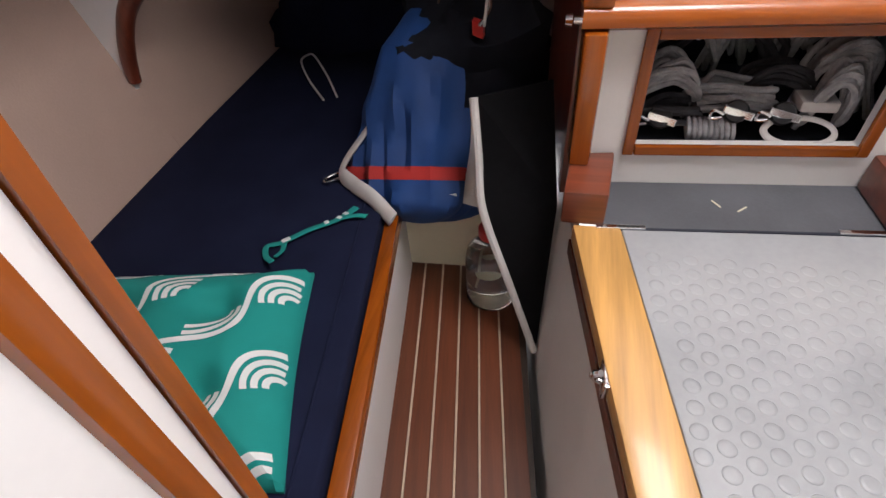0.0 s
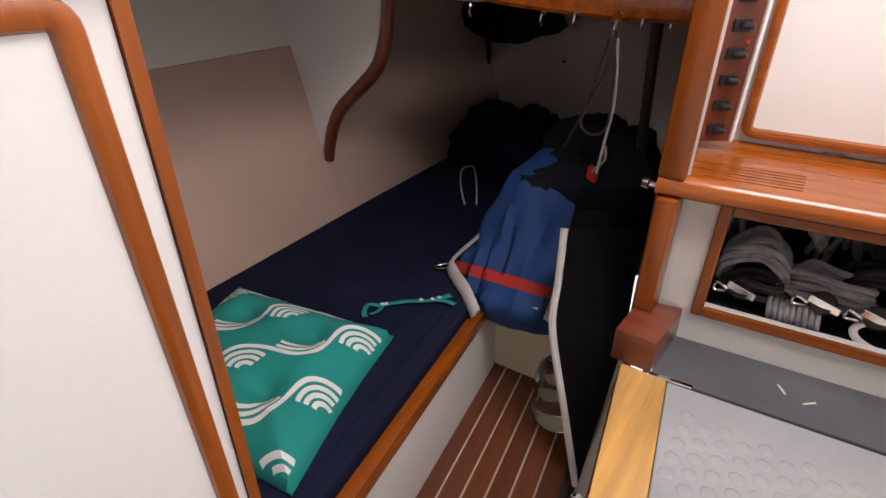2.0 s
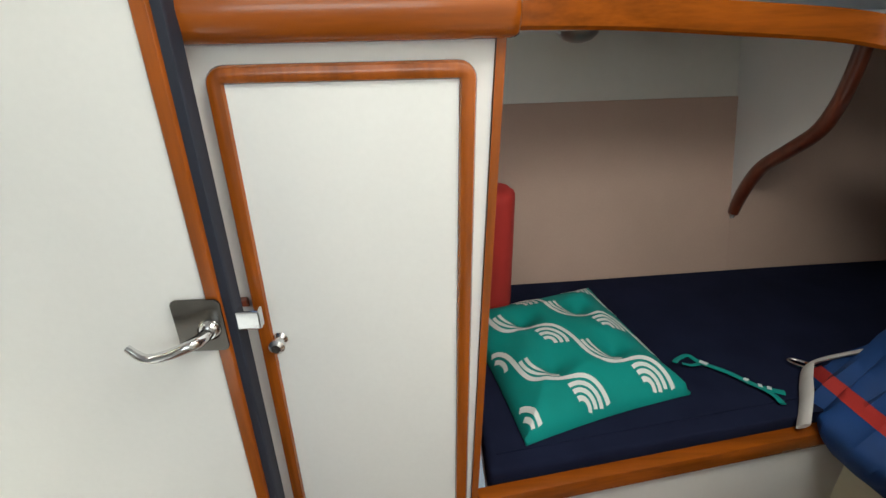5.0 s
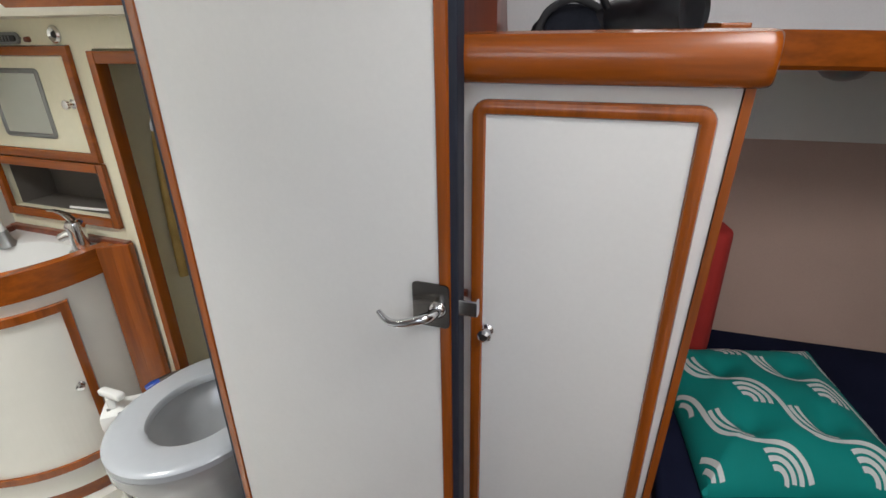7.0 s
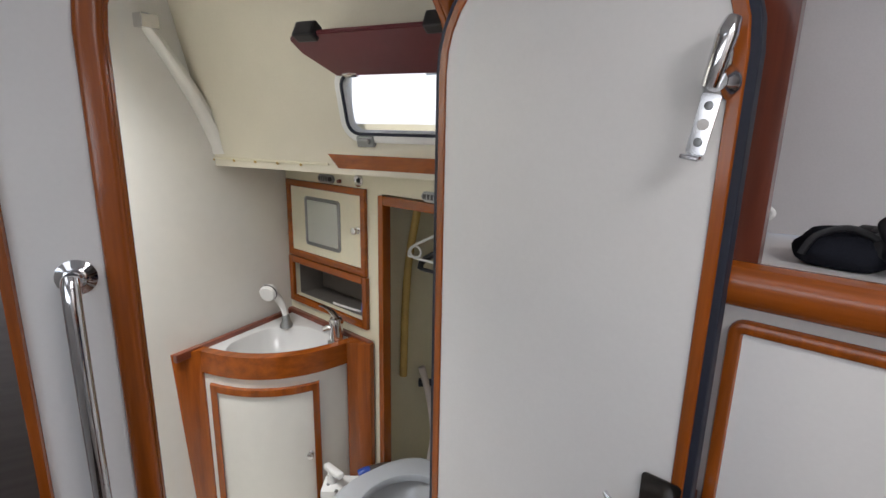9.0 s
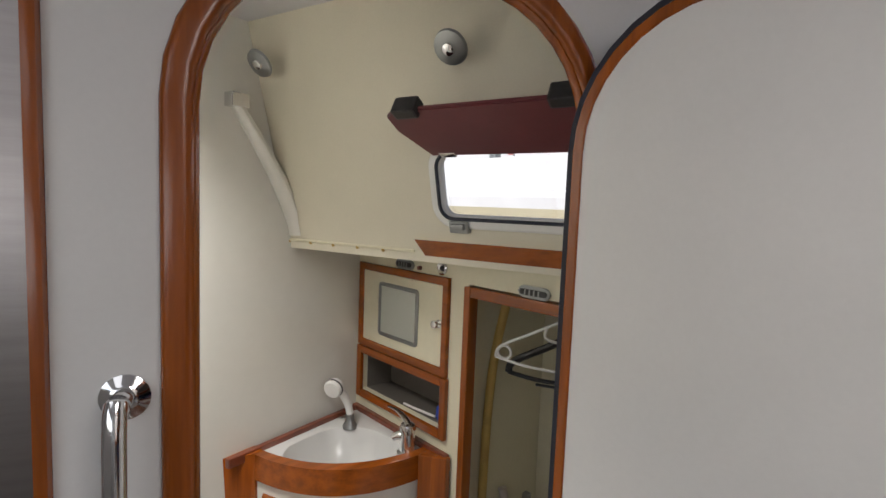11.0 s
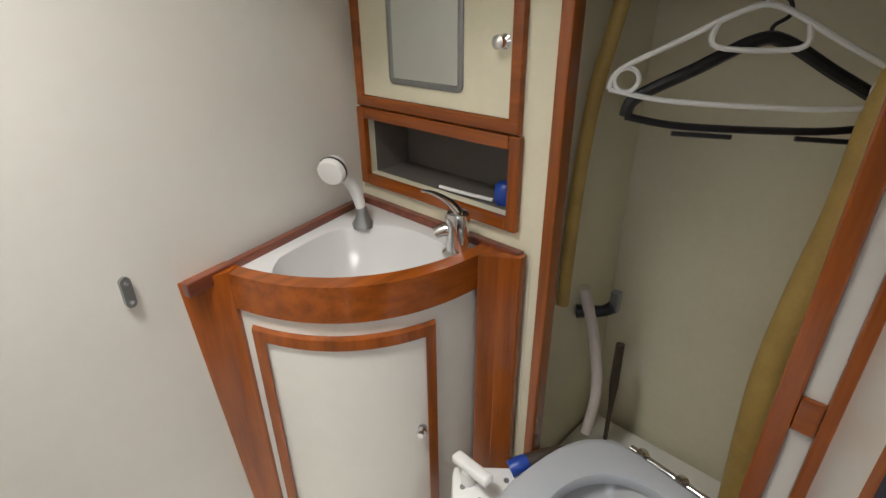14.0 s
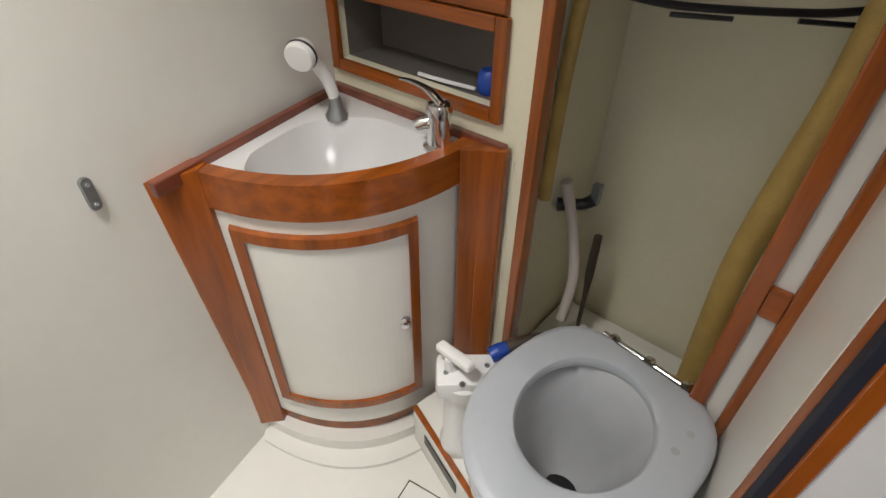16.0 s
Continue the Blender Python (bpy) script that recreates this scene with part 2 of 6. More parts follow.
def tube(pts, r, n=8, closed=False, bm=None, k=6, flat=1.0):
    """A round bar, cord or hose along a smooth line; r may be one radius or one for each given point."""
    line = smooth_line(pts, k, closed) if k > 1 else [Vector(p) for p in pts]
    m = len(line)
    b = bmesh.new()
    up, rings = Vector((0.13, 0.21, 0.97)).normalized(), []
    for i, p in enumerate(line):
        q0 = line[(i - 1) % m] if closed or i else line[0]
        q1 = line[(i + 1) % m] if closed or i < m - 1 else line[-1]
        t = (q1 - q0)
        t = t.normalized() if t.length > 1e-9 else Vector((0, 0, 1))
        up = (up - t * up.dot(t))
        up = up.normalized() if up.length > 1e-4 else t.orthogonal().normalized()
        s = t.cross(up)
        if isinstance(r, (int, float)):
            rr = r
        else:
            f = i / max(m - 1, 1) * (len(r) - 1)
            j = min(int(f), len(r) - 2)
            rr = r[j] + (r[j + 1] - r[j]) * (f - j)
        rings.append([b.verts.new(p + rr * (math.cos(a) * up * flat + math.sin(a) * s)) for a in [2 * math.pi * j / n for j in range(n)]])
    for i in range(m if closed else m - 1):
        A, B = rings[i], rings[(i + 1) % m]
        for j in range(n):
            b.faces.new((A[j], A[(j + 1) % n], B[(j + 1) % n], B[j]))
    if not closed:
        b.faces.new(rings[0][::-1])
        b.faces.new(rings[-1])
    return join(bm, b)


def loft(stations, closed=False, bm=None, caps=True):
    b = bmesh.new()
    rings = [[b.verts.new(p) for p in st] for st in stations]
    k = len(rings[0])
    for i in range(len(rings) if closed else len(rings) - 1):
        A, B = rings[i], rings[(i + 1) % len(rings)]
        for j in range(k):
            b.faces.new((A[j], A[(j + 1) % k], B[(j + 1) % k], B[j]))
    if caps and not closed:
        b.faces.new(rings[0][::-1])
        b.faces.new(rings[-1])
    return join(bm, b)


def rrect(w, h, r, k=5, top_only=False):
    """A rounded outline from (0, 0) to (w, h), anticlockwise; radii for the corners."""
    rs = r if isinstance(r, (tuple, list)) else ((0.0005, 0.0005, r, r) if top_only else (r,) * 4)
    out = []
    for (cx, cy, a0), q in zip(((0, 0, 180), (w, 0, 270), (w, h, 0), (0, h, 90)), rs):
        ox, oy = cx + (q if cx == 0 else -q), cy + (q if cy == 0 else -q)
        for i in range(k + 1):
            a = radians(a0 + 90 * i / k)
            out.append((ox + q * math.cos(a), oy + q * math.sin(a)))
    return out


def inset(path, d):
    n, out = len(path), []
    for i in range(n):
        a, b, c = Vector(path[i - 1]), Vector(path[i]), Vector(path[(i + 1) % n])
        e, f = (b - a), (c - b)
        e = e.normalized() if e.length > 1e-7 else f.normalized()
        f = f.normalized() if f.length > 1e-7 else e
        nrm = Vector((-e.y - f.y, e.x + f.x))
        nrm = nrm.normalized()
        cosh = max(0.5, nrm.dot(Vector((-e.y, e.x))))
        out.append(tuple(b + nrm * d / cosh))
    return out


def moulding(o, u, v, w, path, width, depth, back=0.0, bm=None, rnd=0.25):
    """A closed frame of a rounded section along an outline in the plane o, u, v; w points out of it."""
    o, u, v, w = Vector(o), Vector(u).normalized(), Vector(v).normalized(), Vector(w).normalized()
    prof = [(0, -back), (0, depth * (1 - rnd * 1.4)), (width * rnd * 0.35, depth * (1 - rnd * 0.35)), (width * rnd, depth), (width * (1 - rnd), depth),
            (width * (1 - rnd * 0.35), depth * (1 - rnd * 0.35)), (width, depth * (1 - rnd * 1.4)), (width, -back)]
    layers = [[o + u * p[0] + v * p[1] + w * h for p in inset(path, a)] for a, h in prof]
    return loft([list(st) for st in zip(*layers)], closed=True, bm=bm)


def slab(o, u, v, w, path, t0, t1, bm=None, bev=0.0):
    """A plate with a given outline in the plane o, u, v, from t0 to t1 along w."""
    o, u, v, w = Vector(o), Vector(u).normalized(), Vector(v).normalized(), Vector(w).normalized()
    b = bmesh.new()
    A = [b.verts.new(o + u * p[0] + v * p[1] + w * t0) for p in path]
    B = [b.verts.new(o + u * p[0] + v * p[1] + w * t1) for p in path]
    b.faces.new(A[::-1])
    b.faces.new(B)
    n = len(A)
    for i in range(n):
        b.faces.new((A[i], A[(i + 1) % n], B[(i + 1) % n], B[i]))
    if bev:
        bmesh.ops.bevel(b, geom=[e for e in b.edges], offset=bev, segments=2, affect="EDGES")
    return join(bm, b)


def holed(o, u, v, w, outer, inner, t0, t1, bm=None):
    """A plate with one opening through it; both outlines have as many points after resampling by angle."""
    o, u, v, w = Vector(o), Vector(u).normalized(), Vector(v).normalized(), Vector(w).normalized()
    cx = sum(p[0] for p in inner) / len(inner)
    cy = sum(p[1] for p in inner) / len(inner)

    def cast(path, ang):
        d = Vector((math.cos(ang), math.sin(ang)))
        best = None
        for i in range(len(path)):
            a, c = Vector(path[i]) - Vector((cx, cy)), Vector(path[(i + 1) % len(path)]) - Vector((cx, cy))
            e = c - a
            den = d.x * e.y - d.y * e.x
            if abs(den) < 1e-12:
                continue
            s = (a.x * e.y - a.y * e.x) / den
            q = (a.x * d.y - a.y * d.x) / den
            if s > 0 and -1e-6 <= q <= 1 + 1e-6 and (best is None or s < best):
                best = s
        return (cx + d.x * best, cy + d.y * best)
    angs = sorted({round(math.atan2(p[1] - cy, p[0] - cx), 6) for p in list(outer) + list(inner)})
    rin = [cast(inner, a) for a in angs]
    rout = [cast(outer, a) for a in angs]
    at = lambda p, t: o + u * p[0] + v * p[1] + w * t
    return loft([[at(a, t0), at(b_, t0), at(b_, t1), at(a, t1)] for a, b_ in zip(rin, rout)], closed=True, bm=bm)


def lathe(o, axis, prof, n=20, bm=None):
    """A turned piece: prof gives (radius, height along the axis)."""
    axis = Vector(axis).normalized()
    s = axis.orthogonal().normalized()
    t = axis.cross(s)
    o = Vector(o)
    return loft([[o + axis * h + (s * math.cos(2 * math.pi * j / n) + t * math.sin(2 * math.pi * j / n)) * max(r, 1e-4) for j in range(n)] for r, h in prof], bm=bm)


def structure(name, bm, material, label="", smooth=False):
    ob = part(name, bm, material, None, label, smooth)
    return tagged(ob, label, "", "", "structure")


X, Y, Z = Vector((1, 0, 0)), Vector((0, 1, 0)), Vector((0, 0, 1))
FORE = Vector((0.987, 0.162, 0)).normalized()      # along the keel, aft
ATHW = Vector((-FORE.y, FORE.x, 0))                # across, outboard

# ---- the large structure ----
floor = structure("floor", box(-0.55, 1.40, -1.75, 0.35, -0.06, -0.006), HOSEB, "dark bed under the teak and holly cabin sole")
structure("ceiling", prism([(-2.3, -2.3), (2.6, -2.3), (2.6, 1.6), (0.75, 1.6), (0.75, 0.47), (-1.62, -0.21), (-2.3, -0.21)], 1.95, 2.0), LINER2, "pale vinyl-lined deckhead")
structure("wall_saloon", holed((-2.3, -1.75, 0), X, Z, Y, [(0, -0.1), (4.9, -0.1), (4.9, 1.95), (0, 1.95)], [(p[0] + 1.8, p[1] + 1.29) for p in rrect(1.5, 0.34, 0.06)], -0.05, 0), GEL, "white far side of the saloon")
structure("wall_forward", prism([(-1.8, -1.75), (-1.75, -1.75), (-1.75, -0.74), (-1.8, -0.74)], -0.1, 1.95), GEL, "white forward end of the saloon")
structure("wall_companionway", prism([(0.93, -1.75), (0.97, -1.75), (0.97, -0.76), (0.93, -0.76)], -0.1, 1.95), GEL, "white panel beside the companionway")

# hull side along the quarter berth: flares outboard with height


def hull_y(x, z):
    f = (x - 0.3) / 1.3
    return 0.778 + 0.06 * f + 0.27 * (z - 0.5)


def hull_sheet(x0, x1, z0, z1, t, nx=8, off=0.0):
    st = []
    for i in range(nx + 1):
        x = x0 + (x1 - x0) * i / nx
        st.append([(x, hull_y(x, z0) + off, z0), (x, hull_y(x, z1) + off, z1), (x, hull_y(x, z1) + off + t, z1), (x, hull_y(x, z0) + off + t, z0)])
    return loft(st)


structure("hull_side", hull_sheet(0.2, 2.45, 0.30, 1.95, 0.05), HEADWALL, "smooth off-white hull side above the berth", True)
structure("hull_lining", hull_sheet(0.30, 1.178, 0.50, 1.035, 0.006, off=-0.0065), BEIGE, "beige vinyl lining panel along the hull")
structure("hull_lining_aft", hull_sheet(1.1785, 2.36, 0.50, 1.16, 0.006, off=-0.0065), BEIGE, "beige vinyl lining panel at the foot of the berth")
structure("wall_berth_end", prism([(2.36, -0.3), (2.40, -0.3), (2.40, 1.3), (2.36, 1.3)], 0.0, 1.95), TAUPE, "plain pale bulkhead at the foot of the berth")

# forward bulkhead of the head, and the bulkhead with the doorway
FB0, FB1 = Vector((-1.40, -0.30, 0)), Vector((-1.53, 0.24, 0))
fbd = (FB1 - FB0).normalized()
fbn = Vector((fbd.y, -fbd.x, 0))
structure("wall_head_forward", obox(FB0, fbd, fbn, Z, (-0.6, 0.95), (-0.04, 0), (-0.05, 1.95)), HEADWALL, "smooth white gelcoat bulkhead in the head")
structure("wall_head_inboard", prism([(-1.6, -0.80), (-0.80, -0.80), (-0.80, -0.76), (-1.6, -0.76)], -0.1, 1.95), HEADWALL, "white inboard wall of the head")
DL, DR = Vector((-0.705, -0.525, 0)), Vector((-0.515, -0.020, 0))
dd = (DR - DL).normalized()                        # along the bulkhead, outboard
dn = Vector((dd.y, -dd.x, 0))                      # towards the saloon
DW = (DR - DL).length
DTOP, DSILL = 1.80, 0.06
bulk_out = [(-0.135, -0.1), (DW + 0.26, -0.1), (DW + 0.26, 1.95), (-0.135, 1.95)]
hole = [(p[0], p[1] + DSILL) for p in rrect(DW, DTOP - DSILL, (0.01, 0.01, 0.20, 0.20), 8)]
structure("wall_doorway", holed(DL, dd, Z, dn, bulk_out, hole, -0.010, 0.0), GEL, "white bulkhead with an arched doorway into the head")
trim = thing("door_trim", (DL.x, DL.y, DSILL), "varnished teak arched trim round the head doorway", "door frame", kind="structure")
part("casing", moulding(DL, dd, Z, dn, inset(hole, -0.030), 0.034, 0.014, 0.0, rnd=0.3), TZ, trim, smooth=True)
lin = [[DL + dd * p[0] + Z * p[1] + dn * h for p in inset(hole, a)] for a, h in ((-0.002, 0.003), (0.006, 0.003), (0.009, -0.002), (0.009, -0.009), (0.007, -0.014), (-0.002, -0.014))]
part("lining", loft([list(q) for q in zip(*lin)], closed=True), TZ, trim, "varnished teak reveal", True)
edge = structure("trim_bulkhead_edge", obox(DL, dd, dn, Z, (-0.150, -0.1355), (-0.032, 0.012), (0, 1.94), 0.004), TZ, "varnished teak edge strip on the bulkhead", True)
structure("steel_panel", obox(DL, dd, dn, Z, (-0.95, -0.1505), (-0.03, -0.002), (0, 1.94), 0.002), BRUSHED, "brushed steel panel beside the bulkhead")
structure("wall_head_aft", prism([(-0.5505, 0.232), (-0.527, 0.006), (-0.512, 0.006), (-0.535, 0.245)], 0.0, 1.95), HEADWALL, "white inner face of the doorway bulkhead")
# inner side wall of the wardrobe and hull behind the head
structure("wall_head_outboard", prism([(-1.62, 0.62), (-0.50, 0.62), (-0.50, 0.66), (-1.62, 0.66)], -0.1, 1.5), CREAM, "cream hull side inside the hanging space")
structure("wall_wardrobe_aft", prism([(-0.585, 0.262), (-0.545, 0.262), (-0.545, 0.62), (-0.585, 0.62)], -0.05, 1.45), CREAM, "cream side of the hanging space")
structure("wall_wardrobe_forward", prism([(-1.055, 0.262), (-1.035, 0.262), (-1.035, 0.62), (-1.055, 0.62)], -0.05, 1.42), CREAM, "cream side of the hanging space")
structure("head_floor", prism([(-1.60, -0.74), (-0.47, -0.74), (-0.52, 0.62), (-1.62, 0.62)], -0.05, 0.028), HEADWALL, "white moulded floor pan of the head")

# cabin side: leans inboard, runs from the head past the locker shelf
def side_y(x, z):
    return 0.106 + 0.29 * (x + 0.882) - 0.27 * (z - 1.455)


su = Vector((1, 0.29, 0)).normalized()
sv = Vector((0, -0.27, 1))
sv = (sv - su * sv.dot(su)).normalized()
sw = -(su.cross(sv)).normalized()
if sw.y > 0:
    sw = -sw


def side_pt(x, z):
    return Vector((x, side_y(x, z), z))


def wall_with_port(name, x0, x1, z0, z1, wx0, wx1, wz0, wz1, r, material, label):
    o = side_pt(x0, z0)
    L = 1 / su.x
    H = 1 / sv.z
    outer = [(0, 0), ((x1 - x0) * L, 0), ((x1 - x0) * L, (z1 - z0) * H), (0, (z1 - z0) * H)]
    port = [(p[0] + (wx0 - x0) * L, p[1] + (wz0 - z0) * H) for p in rrect((wx1 - wx0) * L, (wz1 - wz0) * H, r, 6)]
    structure(name, holed(o, su, sv, sw, outer, port, -0.020, 0.0), material, label)
    return o, port


HO, HPORT = wall_with_port("cabin_side_head", -1.62, -0.49, 1.385, 1.97, -0.955, -0.555, 1.468, 1.615, 0.035, LINER, "cream vinyl-lined cabin side with a portlight")
structure("ledge_head", prism([(-1.62, side_y(-1.62, 1.385)), (-0.49, side_y(-0.49, 1.385)), (-0.49, 0.63), (-1.62, 0.63)], 1.36, 1.385), LINER, "cream ledge under the cabin side")
LO, LPORT = wall_with_port("cabin_side_saloon", -0.07, 1.9, 1.30, 1.97, 0.135, 0.50, 1.425, 1.585, 0.05, LINER2, "pale lavender-grey cabin side with a portlight")

# aft face below the companionway
AB = Vector((1.003, -0.299, 0))
au = Vector((0.088, -0.996, 0)).normalized()       # towards the port side
an = Vector((-0.996, -0.088, 0)).normalized()      # towards the cabin
rope_w, rope_z0, rope_z1 = 0.366, 0.70, 0.892
structure("wall_rope_locker", holed(AB, au, Z, an, [(-0.075, 0.55), (0.52, 0.55), (0.52, 0.925), (-0.075, 0.925)],
          [(p[0], p[1] + rope_z0) for p in rrect(rope_w, rope_z1 - rope_z0, 0.004, 2)], -0.02, 0), GEL, "white panel with the rope locker opening")
# black cloth colour on the shell stands in for shade inside the locker
structure("rope_locker_shell", box(1.06, 1.42, -0.78, -0.23, 0.655, 0.68, bm=box(1.40, 1.42, -0.78, -0.23, 0.68, 0.94, bm=box(1.03, 1.42, -0.80, -0.76, 0.66, 0.94))), BLACKCLOTH, "inside of the rope locker, coloured black for its shade")
structure("wall_engine_side", obox((0.965, -0.215, 0), FORE, ATHW, Z, (0.03, 1.42), (-0.02, 0), (0.6, 1.95)), TAUPE, "taupe-painted wall between berth and engine space")
structure("wall_engine_top", prism([(1.24, -0.80), (1.27, -0.80), (1.27, -0.20), (1.24, -0.20)], 0.93, 1.95), GEL, "white panel over the companionway step")
structure("wall_companionway_side", prism([(0.30, -0.80), (1.3, -0.80), (1.3, -0.765), (0.30, -0.765)], 0, 1.95), GEL, "white side of the companionway")

# window glass, rims and covers
def portlight(name, o, port, label, rim_mat, cover, inner_mat):
    t = thing(name, o + su * 0.3 + sv * 0.2, label, "window", kind="structure")
    part("rim", moulding(o, su, sv, sw, inset(port, -0.020 if cover else -0.036), 0.024 if cover else 0.040, 0.010, 0.0), rim_mat, t, smooth=True)
    part("gasket", moulding(o + sw * 0.008, su, sv, sw, inset(port, -0.001), 0.007, 0.006, 0.0), GASKET, t, "black rubber gasket", True)
    part("window_frame", moulding(o - sw * 0.018, su, sv, sw, inset(port, 0.001), 0.006, 0.018, 0.0), inner_mat, t, smooth=True)
    pane = part("pane", slab(o, su, sv, sw, inset(port, 0.004), -0.014, -0.011), PANE, t)
    pane.visible_shadow = False
    return t


w1 = portlight("window_1", HO, HPORT, "open head portlight with white rim and black gasket", PLASTW, True, PLASTW)
w2 = portlight("window_2", LO, LPORT, "closed portlight with a cream rim over the locker", CREAMRIM, False, GREYMETAL)
# the swung-up smoked cover and its hinges
p0 = min(p[0] for p in HPORT)
p1 = max(p[0] for p in HPORT)
q0 = min(p[1] for p in HPORT)
q1 = max(p[1] for p in HPORT)
cv = (sw * 0.72 + sv * 0.69).normalized()
co = HO + su * (p0 - 0.035) + sv * (q1 - 0.002) + sw * 0.018
cn = su.cross(cv).normalized()
cl = p1 - p0 + 0.06
part("cover", slab(co, su, cv, cn, [(0.04, 0.0), (cl - 0.04, 0.0), (cl, 0.075), (cl, 0.135), (cl - 0.025, 0.15), (0.025, 0.15), (0.0, 0.135), (0.0, 0.09)], -0.006, 0.006, bev=0.003), PURPLE, w1, "maroon smoked cover swung up")
for s in (0.06, cl - 0.10):
    part("hinge", obox(co, su, cv, cn, (s, s + 0.04), (-0.004, 0.012), (-0.010, 0.008), 0.003), CHROME, w1, "small steel hinge")
    part("hinge_block", obox(co, su, cv, cn, (s - 0.03, s + 0.025), (0.135, 0.162), (-0.02, 0.016), 0.005), BLACK, w1, "black plastic catch")
    part("fitting", obox(HO + su * (p0 - 0.035), su, sv, sw, (s, s + 0.05), (q0 - 0.030, q0 - 0.002), (0.0, 0.016), 0.004,
         obox(HO + su * (p0 - 0.035), su, sv, sw, (s + 0.008, s + 0.042), (q0 - 0.020, q0 - 0.006), (0.012, 0.026), 0.004)), GREYMETAL, w1, "cast grey dog fitting")
lq0 = min(p[1] for p in LPORT)
part("fitting", obox(LO, su, sv, sw, (0.245, 0.290), (lq0 - 0.022, lq0 + 0.012), (0.011, 0.026), 0.005), BLACK, w2, "black plastic dog")

# ---- outside ----
structure("ground", prism([(-900, -900), (900, -900), (900, 900), (-900, 900)], -1.2, -1.0), GROUNDM, "pale quay ground reaching far away")
boom = thing("sail_cover", (-3.5, 5.0, 3.15), "bright blue canvas sail cover on a boom of a neighbouring boat", "sail cover")
part("cover", tube([(-4.98, 5.0, 3.075), (-3.35, 5.0, 2.765), (-1.70, 5.0, 2.452), (0.0, 5.0, 2.13), (1.7, 5.0, 1.81)], [0.13, 0.145, 0.145, 0.145, 0.12], 14), SAILBLUE, boom, smooth=True)
for k in range(16):
    bx = -3.2 + k * 0.16
    bz = 2.80 - (bx + 3.5) * 0.192
    part("tie", tube([(bx, 4.875, bz + 0.06), (bx + 0.03, 4.90, bz + 0.16), (bx + 0.07, 5.0, bz + 0.20)], 0.022, 6), OUTWHITE, boom, "white lacing over the cover")
part("end_band", tube([(-4.98, 5.0, 3.05), (-4.88, 5.0, 3.05)], 0.155, 14, k=1), OUTWHITE, boom, "white band at the end of the cover")
part("boom_bar", tube([(-5.2, 5.0, 2.93), (2.0, 5.0, 1.56)], 0.05, 10), GREYMETAL, boom, smooth=True)
part("mast", tube([(-5.25, 5.0, -1.0), (-5.25, 5.0, 8.0)], 0.09, 10), GREYMETAL, boom, smooth=True)
sg = thing("red_flag", (-4.85, 4.9, 2.2), "small red flag rolled on its staff", "flag")
part("cloth", box(-4.90, -4.80, 4.88, 4.92, 2.28, 2.62, 0.02), REDCLOTH, sg)
part("staff", tube([(-4.80, 4.90, 1.7), (-4.80, 4.90, 2.66)], 0.012, 8), GREYMETAL, sg, smooth=True)
for xa, xb, ra in ((-3.05, -3.16, 0.03), (-3.52, -3.39, 0.012), (-2.2, -2.22, 0.014), (-1.95, -1.92, 0.03)):
    stn_ = thing("stanchion", (xb, 4.7, 1.75), "dark-wrapped deck stanchion of the neighbouring boat", "stanchion", "stanchions on the neighbouring boat")
    part("tube", tube([(xa, 4.9, 2.48 if xa < -2.5 else 2.3), (xb, 4.7, 1.75)], ra, 8), GREYMETAL, stn_, smooth=True)
nb = thing("neighbour_boat", (-4, 5.5, -0.2), "white hull and deckhouse of a neighbouring boat", "boat")
part("hull", prism([(-9, 4.2), (1, 4.0), (3, 5.2), (1, 6.4), (-9, 6.2)], -1.0, 1.75, 0.1), OUTWHITE, nb)
part("deckhouse", prism([(-7, 4.8), (-1, 4.7), (-1, 5.8), (-7, 5.8)], 1.75, 2.25, 0.1), OUTWHITE, nb)

# added white backdrop blocks that stand in for the glare behind the boom
my = thing("white_backdrop", (-5, 8, -1), "tall white backdrop added to whiten the view outside", "boat")
part("hull", prism([(-16, 8.0), (6, 8.0), (8, 10.0), (6, 12), (-16, 12)], -1.0, 3.2, 0.2), OUTWHITE, my)
part("backdrop_upper", prism([(-14, 8.6), (4, 8.6), (4, 11.4), (-14, 11.4)], 3.2, 6.5, 0.3), OUTWHITE, my)

# ---- head door, swung open against the locker ----
door = thing("door_1", (-0.52, -0.05, 0.07), "open white head door with arched top, teak edge and black seal", "door", kind="structure")
dpath = [(p[0], p[1]) for p in rrect(0.505, 1.71, (0.02, 0.02, 0.20, 0.20), 8)]
DO = Vector((-0.524, -0.060, 0.07))
part("panel", slab(DO + Y * 0.004, X, Z, -Y, inset(dpath, 0.026), -0.022, 0.004), GEL, door)
part("edge_trim", moulding(DO + Y * 0.028, X, Z, -Y, inset(dpath, 0.011), 0.0175, 0.031, 0.0, rnd=0.12), TZ, door, "varnished teak edging", True)
part("rubber_seal", moulding(DO + Y * 0.028, X, Z, -Y, dpath, 0.0125, 0.026, 0.0, rnd=0.12), GASKET, door, "black rubber seal round the edge", True)
h = part("door_handle", slab((-0.086, -0.064, 0.926), X, Z, -Y, rrect(0.056, 0.070, 0.006), 0, 0.003, bev=0.001), STEELPLATE, door, "steel lever handle on a square plate")
part("lever", tube([(-0.048, -0.066, 0.955), (-0.05, -0.085, 0.956), (-0.06, -0.10, 0.956), (-0.085, -0.104, 0.948), (-0.108, -0.104, 0.946), (-0.126, -0.100, 0.958)], [0.008, 0.0075, 0.007, 0.006, 0.0055, 0.004], 10), CHROME, h, "polished steel lever", True)
part("boss", lathe((-0.048, -0.064, 0.956), -Y, [(0.014, 0), (0.013, 0.006), (0.009, 0.010)]), CHROME, h, smooth=True)
